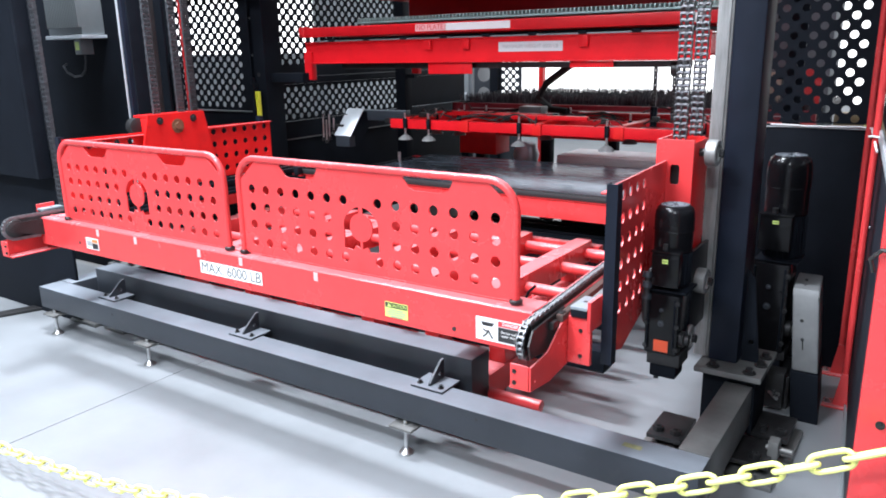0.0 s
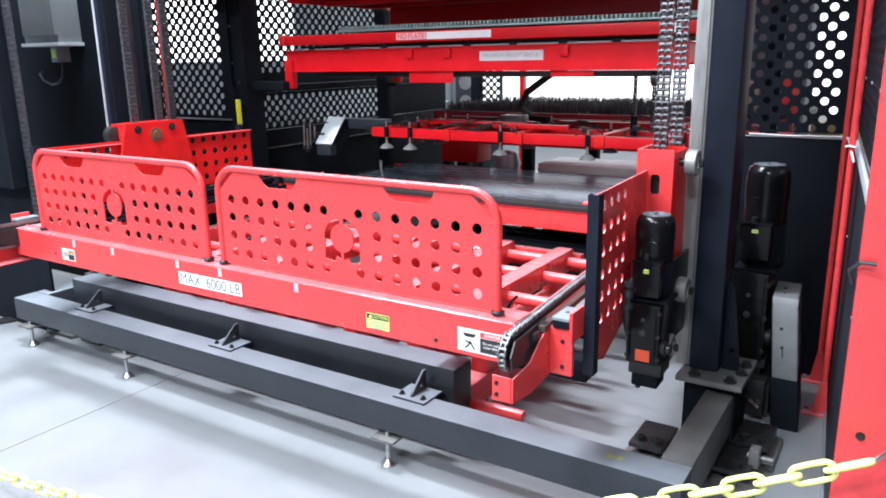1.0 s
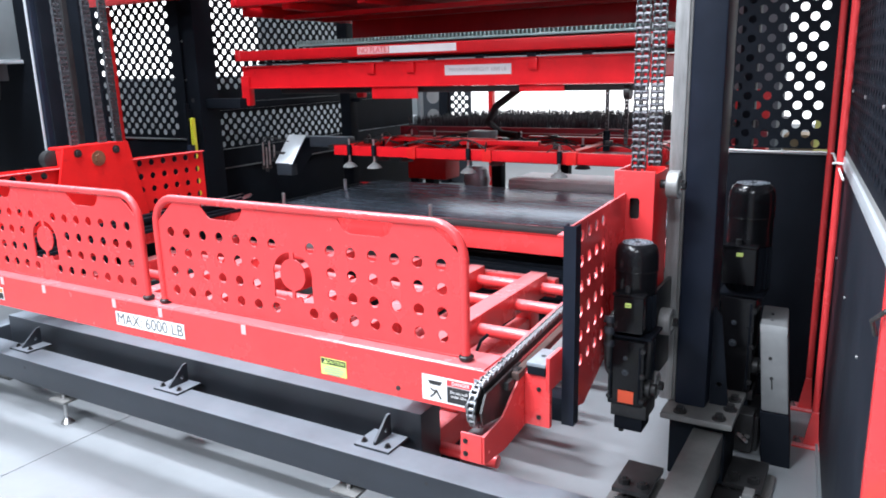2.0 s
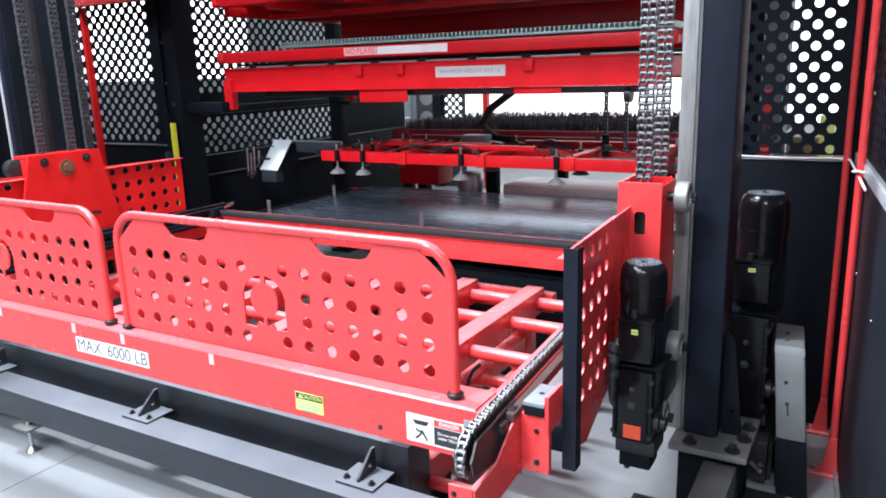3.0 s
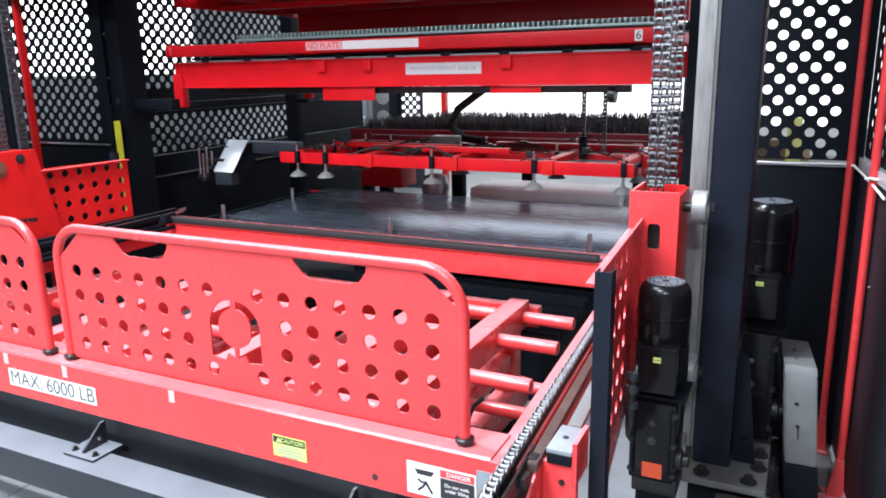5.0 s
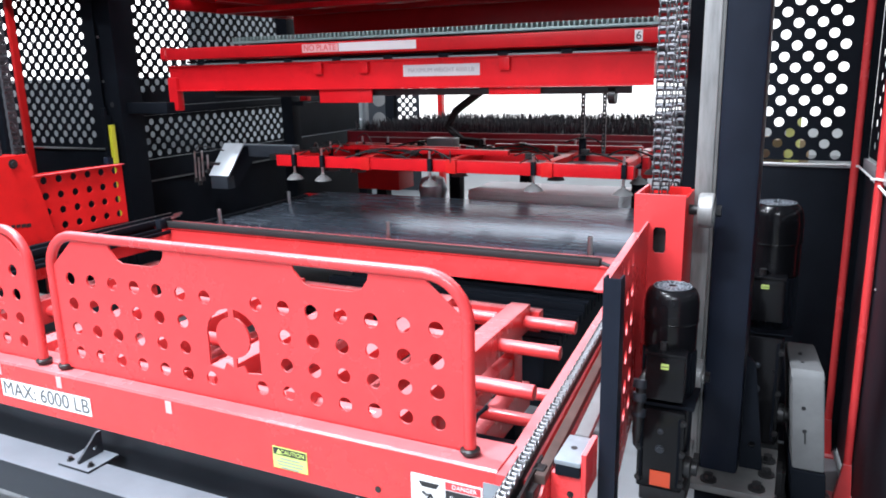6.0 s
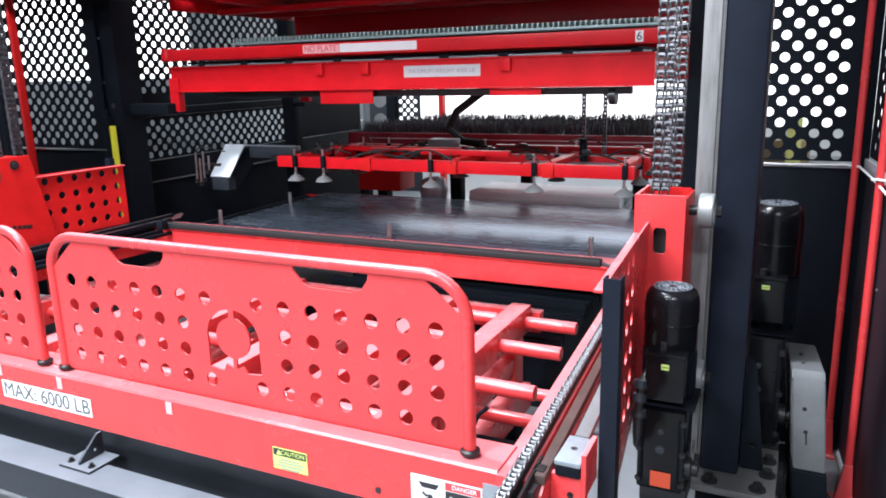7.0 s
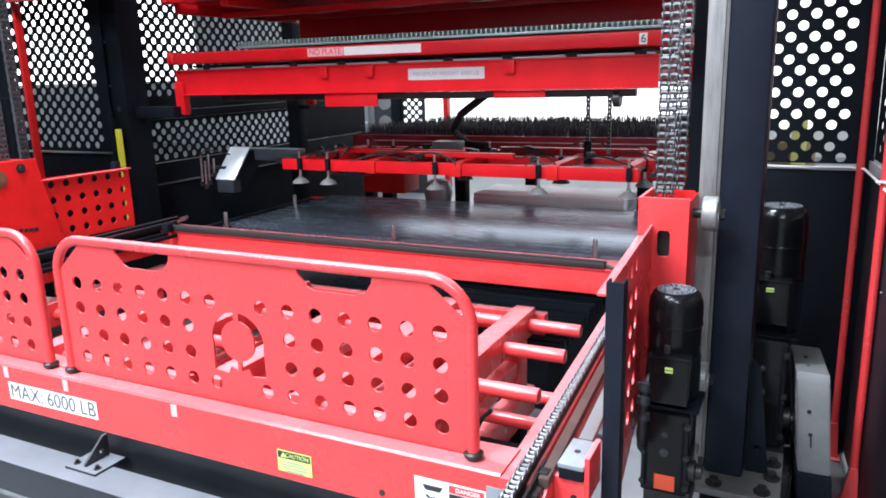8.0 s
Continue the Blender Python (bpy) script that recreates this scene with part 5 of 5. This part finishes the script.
def build_enclosure():
    # back right: black sheet below, perforated above
    w = part("wall_back_right", box(0.62, 1.185, 1.845, 1.865, 0.0, 1.30, 0.002), BLACK, None)
    tagged(w, "black sheet metal lower enclosure panel", "wall", kind="structure")
    mesh_panel("guard_panel_1", rect(0.55, 1.185, 1.31, 3.0), (0.6014, 1.135, 1.308, 2.96), 0.0905, 0.0452, 0.0196, frame_xz(1.86), "black perforated guard panel over the black sheet")
    e = part("panel_edge", box(0.66, 1.19, 1.835, 1.844, 1.285, 1.290, 0.001), SILVER, None)
    tagged(e, "thin pale metal edge strip", "trim", kind="structure")
    p = part("panel_post", box(1.165, 1.204, 1.815, 1.842, 0.0, 3.2, 0.004), BLACK, None)
    tagged(p, "black upright of the enclosure", "post", kind="structure")
    # right side: panels slightly askew to the machine
    ang = math.atan2(0.225, 2.38)
    side = Matrix.Translation((1.195, 1.86, 0)) @ Matrix.Rotation(ang, 4, "Z")
    w = part("wall_right", box(0.0, 0.02, -2.40, -0.02, 0.04, 1.29, 0.002, None, side), PANEL, None)
    tagged(w, "blue-black sheet metal lower side panel of the enclosure", "wall", kind="structure")
    mesh_panel("guard_panel_2", rect(-2.40, -0.03, 1.335, 3.0), (-2.32, -0.08, 1.36, 2.96), 0.0905, 0.0452, 0.0196, side @ frame_yz(0.010), "black perforated side guard panel")
    e = part("panel_edge_side", box(-0.012, -0.001, -2.36, -0.03, 1.285, 1.33, 0.002, None, side), SILVER, None)
    tagged(e, "pale galvanised strip between the side panels", "trim", kind="structure")
    e = part("floor_strip", box(-0.012, -0.001, -2.36, -0.03, 0.0, 0.022, 0.002, None, side), GREY_BOX, None)
    tagged(e, "pale metal strip along the floor", "trim", kind="structure")
    for px_, y in ((1.217, 1.40), (1.157, 1.80)):
        t = thing("guard_post", (px_, y, 0), "slim red enclosure post with a triangular foot", "post", "red enclosure posts")
        part("tube", rod((px_, y, 0.02), (px_, y, 3.2), 0.0155, 14), RED, t)
        part("foot_gusset", plate([(-0.04, 0.008), (0.025, 0.008), (0.014, 0.17), (-0.014, 0.17)], [], 0.04, frame_xz(y, px_, 0)), RED, t)
        part("foot_plate", box(px_ - 0.085, px_ + 0.035, y - 0.05, y + 0.05, 0, 0.008, 0.002), RED, t)
        part("floor_bolt", bolt((px_ - 0.065, y, 0.008), r=0.01, h=0.014), STEEL, t)
    for y in (-1.7, -1.1, -0.5):
        for z in (0.9, 1.6):
            t = part("panel_bolt", rod(side @ Vector((-0.001, y, z)), side @ Vector((-0.006, y, z)), 0.006, 10), STEEL, None)
            tagged(t, "small steel panel bolt", "bolt", "panel bolts", "structure")
    t = thing("hoop_cable", (1.25, 1.45, 1.29), "pale cable looped round the red post", "cable")
    part("loop", pipe([(1.19, 1.40, 1.30), (1.205, 1.375, 1.305), (1.235, 1.378, 1.30), (1.243, 1.41, 1.29), (1.22, 1.43, 1.285)], 0.005, 8), WHITE, t)
    part("run", pipe([(0.70, 1.83, 1.30), (0.9, 1.828, 1.296), (1.12, 1.825, 1.30), (1.17, 1.78, 1.30), (1.20, 1.5, 1.29), (1.24, 1.2, 1.26)], 0.005, 8), WHITE, t)
    # heavy red front post
    t = thing("enclosure_post", (1.45, -0.56, 0), "heavy bright red square enclosure post", "post")
    part("shaft", box(1.385, 1.53, -0.60, -0.53, 0.012, 3.2, 0.01), RED, t)
    part("foot_plate", box(1.34, 1.58, -0.66, -0.40, 0, 0.012, 0.003), RED, t)
    for z in (0.30, 0.87, 1.45):
        part("post_bolt", bolt((1.432, -0.60, z), (0, -1, 0), 0.006, 0.006), GREASY, t)
    part("cable_hook", pipe([(1.378, -0.59, 1.22), (1.37, -0.60, 1.25), (1.39, -0.612, 1.275), (1.42, -0.615, 1.275)], 0.005, 8), GREASY, t)
    # bare steel block on edge behind the column
    m = thing("steel_block", (1.05, 1.2, 0), "upright bare steel bar with scratches on a dark foot", "steel bar")
    lean = Matrix(((1, -0.09, -0.08, 0.132), (0, 1, 0, 0), (0, 0, 1, 0), (0, 0, 0, 1)))
    bm = plate([(1.135, 0.245), (1.135, 0.60), (1.155, 0.632), (1.50, 0.612), (1.50, 0.245)], [], 0.108, frame_yz(1.06))
    bmesh.ops.bevel(bm, geom=bm.edges[:], offset=0.004, segments=2, affect="EDGES")
    bmesh.ops.transform(bm, verts=bm.verts, matrix=lean)
    part("bar", bm, GALV, m)
    part("bar_foot", box(1.0, 1.118, 1.125, 1.49, 0.0, 0.242, 0.006, None, lean), BLACK, m)
    part("side_bracket", box(0.90, 0.985, 1.16, 1.26, 0.02, 0.20, 0.006), GREASY, m)
    for x, z in ((1.045, 0.49), (1.048, 0.40)):
        part("bar_hole", rod(lean @ Vector((x, 1.1335, z)), lean @ Vector((x, 1.137, z)), 0.008, 12), INK, m)
    part("scratch", box(1.047, 1.052, 1.1335, 1.1345, 0.35, 0.395, 0, None, lean), GREASY, m)
    for y in (1.24, 1.34):
        part("bar_hole", rod(lean @ Vector((1.05, y, 0.618)), lean @ Vector((1.05, y, 0.629)), 0.007, 12), INK, m)
    k = thing("motor_plinth", (0.9, 1.3, 0), "greasy steel plinth with adjusting bolts under the motor", "plinth")
    part("block", box(0.80, 1.0, 1.22, 1.48, 0.0, 0.17, 0.006), GREASY, k)
    for i in range(4):
        part("bolt", bolt((0.82 + 0.05 * i, 1.24, 0.17), r=0.011, h=0.016), STEEL, k)
    for i in range(3):
        part("adjusting_screw", rod((0.90 + 0.03 * i, 1.20, 0.10), (0.97, 1.10 + 0.05 * i, 0.10), 0.008, 8), STEEL, k)
    # left side
    w = part("wall_left_back", box(-5.35, -3.52, 2.09, 2.11, 0.05, 1.225, 0.002), BLACK, None)
    tagged(w, "black sheet metal lower enclosure panel", "wall", kind="structure")
    mesh_panel("guard_panel_3", rect(-5.35, -3.50, 1.235, 3.0), (-4.52, -3.56, 1.25, 2.96), 0.100, 0.0485, 0.0245, frame_xz(2.10), "black perforated guard panel")
    e = part("panel_edge_left", box(-4.55, -3.52, 2.08, 2.092, 1.222, 1.232, 0.002), STEEL, None)
    tagged(e, "thin pale metal edge strip", "trim", kind="structure")
    r_ = part("red_frame_bar", box(-4.295, -4.262, 2.02, 2.07, 0.1, 2.30, 0.004), RED_DULL, None)
    tagged(r_, "red upright of the left enclosure frame", "post", kind="structure")
    r_ = part("red_frame_top", box(-4.40, -3.40, 1.98, 2.05, 2.302, 2.42, 0.004), RED, None)
    tagged(r_, "red top bar of the left enclosure frame", "beam", kind="structure")
    pst = thing("corner_post", (-3.46, 2.2, 0), "black square corner post with a jutting arm", "post")
    part("shaft", box(-3.56, -3.36, 2.12, 2.32, 0, 3.4, 0.008), BLACK, pst)
    part("arm", box(-3.358, -2.98, 2.17, 2.26, 1.475, 1.55, 0.005), BLACK, pst)
    part("screw_hole", rod((-3.44, 2.118, 1.54), (-3.44, 2.121, 1.54), 0.018, 12), INK, pst)
    for z in (1.7, 2.0, 1.3):
        part("screw", bolt((-3.50, 2.12, z), (0, -1, 0), 0.006, 0.006), STEEL, pst)
    lg = thing("light_curtain", (-3.4, 2.05, 0.86), "yellow light curtain bar on a black bracket", "light curtain")
    part("bar", box(-3.418, -3.388, 2.04, 2.075, 0.75, 1.405, 0.004), YELLOW_BAR, lg)
    part("bracket", box(-3.46, -3.428, 2.03, 2.09, 0.70, 1.47, 0.004), BLACK, lg)
    part("cap", rod((-3.445, 2.05, 1.47), (-3.445, 2.05, 1.52), 0.018, 12), BLACK, lg)
    part("stand", box(-3.47, -3.38, 2.03, 2.115, 0.0, 0.698, 0.004), BLACK, lg)
    w = part("wall_left", box(-3.60, -3.57, 2.33, 5.6, 0.05, 1.10, 0.002), BLACK, None)
    tagged(w, "black sheet metal lower side panel", "wall", kind="structure")
    mesh_panel("guard_panel_4", rect(2.33, 5.6, 1.105, 1.435), (2.40, 4.34, 1.11, 1.425), 0.100, 0.0485, 0.0245, frame_yz(-3.58), "black perforated side guard panel")
    mesh_panel("guard_panel_5", rect(2.33, 5.6, 1.50, 3.0), (2.40, 4.34, 1.60, 2.96), 0.100, 0.0485, 0.0245, frame_yz(-3.58), "black perforated side guard panel")
    e = part("panel_rail", box(-3.60, -3.56, 2.33, 5.6, 1.437, 1.498, 0.003), BLACK, None)
    tagged(e, "black rail between the side panels", "trim", kind="structure")
    e = part("side_ledge", box(-3.568, -3.545, 2.40, 4.4, 0.935, 0.945, 0.001), GALV, None)
    tagged(e, "thin pale strip along the side panel", "trim", kind="structure")
    # left drive housing
    hs = thing("drive_housing", (-3.5, 0.6, 0), "tall black sheet metal drive housing beside the lift column", "housing")
    part("back_panel", box(-5.6, -3.12, 0.98, 1.0, 0.02, 3.4, 0.003), BLACK, hs)
    part("slot_rail", box(-3.95, -3.28, 0.965, 0.978, 1.06, 1.12, 0.004), BLACK_GLOSS, hs)
    part("front_panel", box(-4.2, -3.20, 0.0, 0.02, 0.98, 3.4, 0.004), BLACK, hs)
    part("front_edge", box(-3.20, -3.17, 0.0, 0.09, 0.98, 3.4, 0.004), BLACK, hs)
    part("lower_panel", box(-4.8, -3.14, 0.12, 0.14, 0.0, 1.15, 0.004), BLACK, hs)
    bm = roller_chain([(-3.13, 0.10, 0.7), (-3.13, 0.10, 3.3)], 0.03, 0.022, 0.028, strands=2)
    part("drive_chain", bm, DARK_CHAIN, hs, "dark roller chain", kind="stuff")
    bm = roller_chain([(-2.72, 0.86, 0.9), (-2.72, 0.86, 3.3)], 0.0254, 0.021, 0.024, strands=2, across=(0, 1, 0))
    part("return_chain", bm, DARK_CHAIN, hs, "dark roller chain", kind="stuff")
    gd = part("chain_guard", box(-3.29, -3.09, 1.06, 1.085, 0.0, 1.655, 0.004), BLACK, None)
    tagged(gd, "black sheet metal guard box beside the lift chains", "guard")
    bx_ = thing("drive_unit", (-3.7, 0.9, 1.87), "grey finned drive unit with a small connector box", "drive unit")
    fins = box(-4.24, -3.80, 0.80, 0.978, 1.87, 2.6, 0.006)
    part("body", fins, GREY_BOX, bx_)
    for k in range(19):
        part("fin", box(-4.20 + k * 0.022, -4.192 + k * 0.022, 0.77, 0.798, 1.92, 2.58, 0.001), GREY_BOX, bx_)
    part("flange", box(-4.26, -3.775, 0.78, 0.978, 1.842, 1.868, 0.003), SILVER, bx_)
    cb = part("connector_box", box(-3.925, -3.845, 0.80, 0.90, 1.73, 1.84, 0.005), GREY_BOX, bx_)
    part("connector_label", box(-3.910, -3.860, 0.797, 0.799, 1.76, 1.82, 0), YELLOW_LABEL, cb)
    part("cable", pipe([(-3.885, 0.85, 1.74), (-3.887, 0.85, 1.68), (-3.91, 0.85, 1.615), (-3.97, 0.85, 1.575), (-4.06, 0.85, 1.57), (-4.17, 0.86, 1.60), (-4.28, 0.90, 1.645), (-4.36, 0.97, 1.66)], 0.008, 8), DARK_CHAIN, bx_)


# ---- yellow plastic barrier chain ----
def build_barrier():
    ch = thing("barrier_chain", (0.2, -0.9, 0.5), "yellow plastic barrier chain hung from the red post", "chain")

    def hang(x):
        # a sagging line that runs back to the post's front face at its end
        u = max(0.0, x + 0.3)
        return Vector((x, -0.9 - 0.06 * (1.45 - x) + 0.139 * u - 0.012 * u * u, 0.10 + 0.858 * ((x + 1.7) / 3.15) ** 2 - 0.092 * u + 0.035 * u * u - 0.009 * u ** 3))

    pts, x = [], 1.455
    while x > -4.6:
        pts.append(hang(x))
        x -= 0.076 / (hang(x) - hang(x - 0.01)).length * 0.01
    end = pts[0]
    part("chain_hook", pipe([end + Vector((-0.01, 0.0, -0.012)), end + Vector((0.0, -0.012, 0.0)), end + Vector((0.015, 0.0, 0.012)), Vector((1.49, -0.64, end.z + 0.012)), Vector((1.492, -0.598, end.z + 0.006))], 0.005, 8), STEEL, ch, "steel hook on the red post")
    pr = []
    for k in range(20):
        t = 2 * math.pi * k / 20
        c, s = math.cos(t), math.sin(t)
        pr.append((0.017 * (1 if c > 0 else -1) + 0.0165 * c if abs(c) > 1e-6 else 0.0, 0.0165 * s))
    base = bmesh.new()
    pipe([(x * 1.25, y, 0) for x, y in pr], 0.0058, 8, base, True)
    me = bpy.data.meshes.new("link")
    base.to_mesh(me)
    base.free()
    me.materials.append(YELLOW)
    me.polygons.foreach_set("use_smooth", [True] * len(me.polygons))
    for i, (p, q) in enumerate(zip(pts, pts[1:])):
        ob = new("link", me)
        ob.parent = ch
        d = (q - p).normalized()
        sc = (q - p).length / 0.066
        ob.matrix_local = Matrix.Translation((p + q) / 2 - Vector(ch.location)) @ d.to_track_quat("X", "Z").to_matrix().to_4x4() @ Matrix.Rotation(radians(20 + 90 * (i % 2)), 4, "X") @ Matrix.Scale(sc, 4)


st = thing("floor_cable_cover", (-3.7, -0.1, 0), "black rubber cable cover lying on the concrete", "cable cover")
part("strip", box(-1.3, 0.35, -0.05, 0.05, 0.0, 0.02, 0.008, None, Matrix.Translation((-3.72, 0.05, 0.0)) @ Matrix.Rotation(radians(68), 4, "Z")), RUBBER, st)
build_tower()
build_gripper()
build_rear()
build_enclosure()
build_barrier()
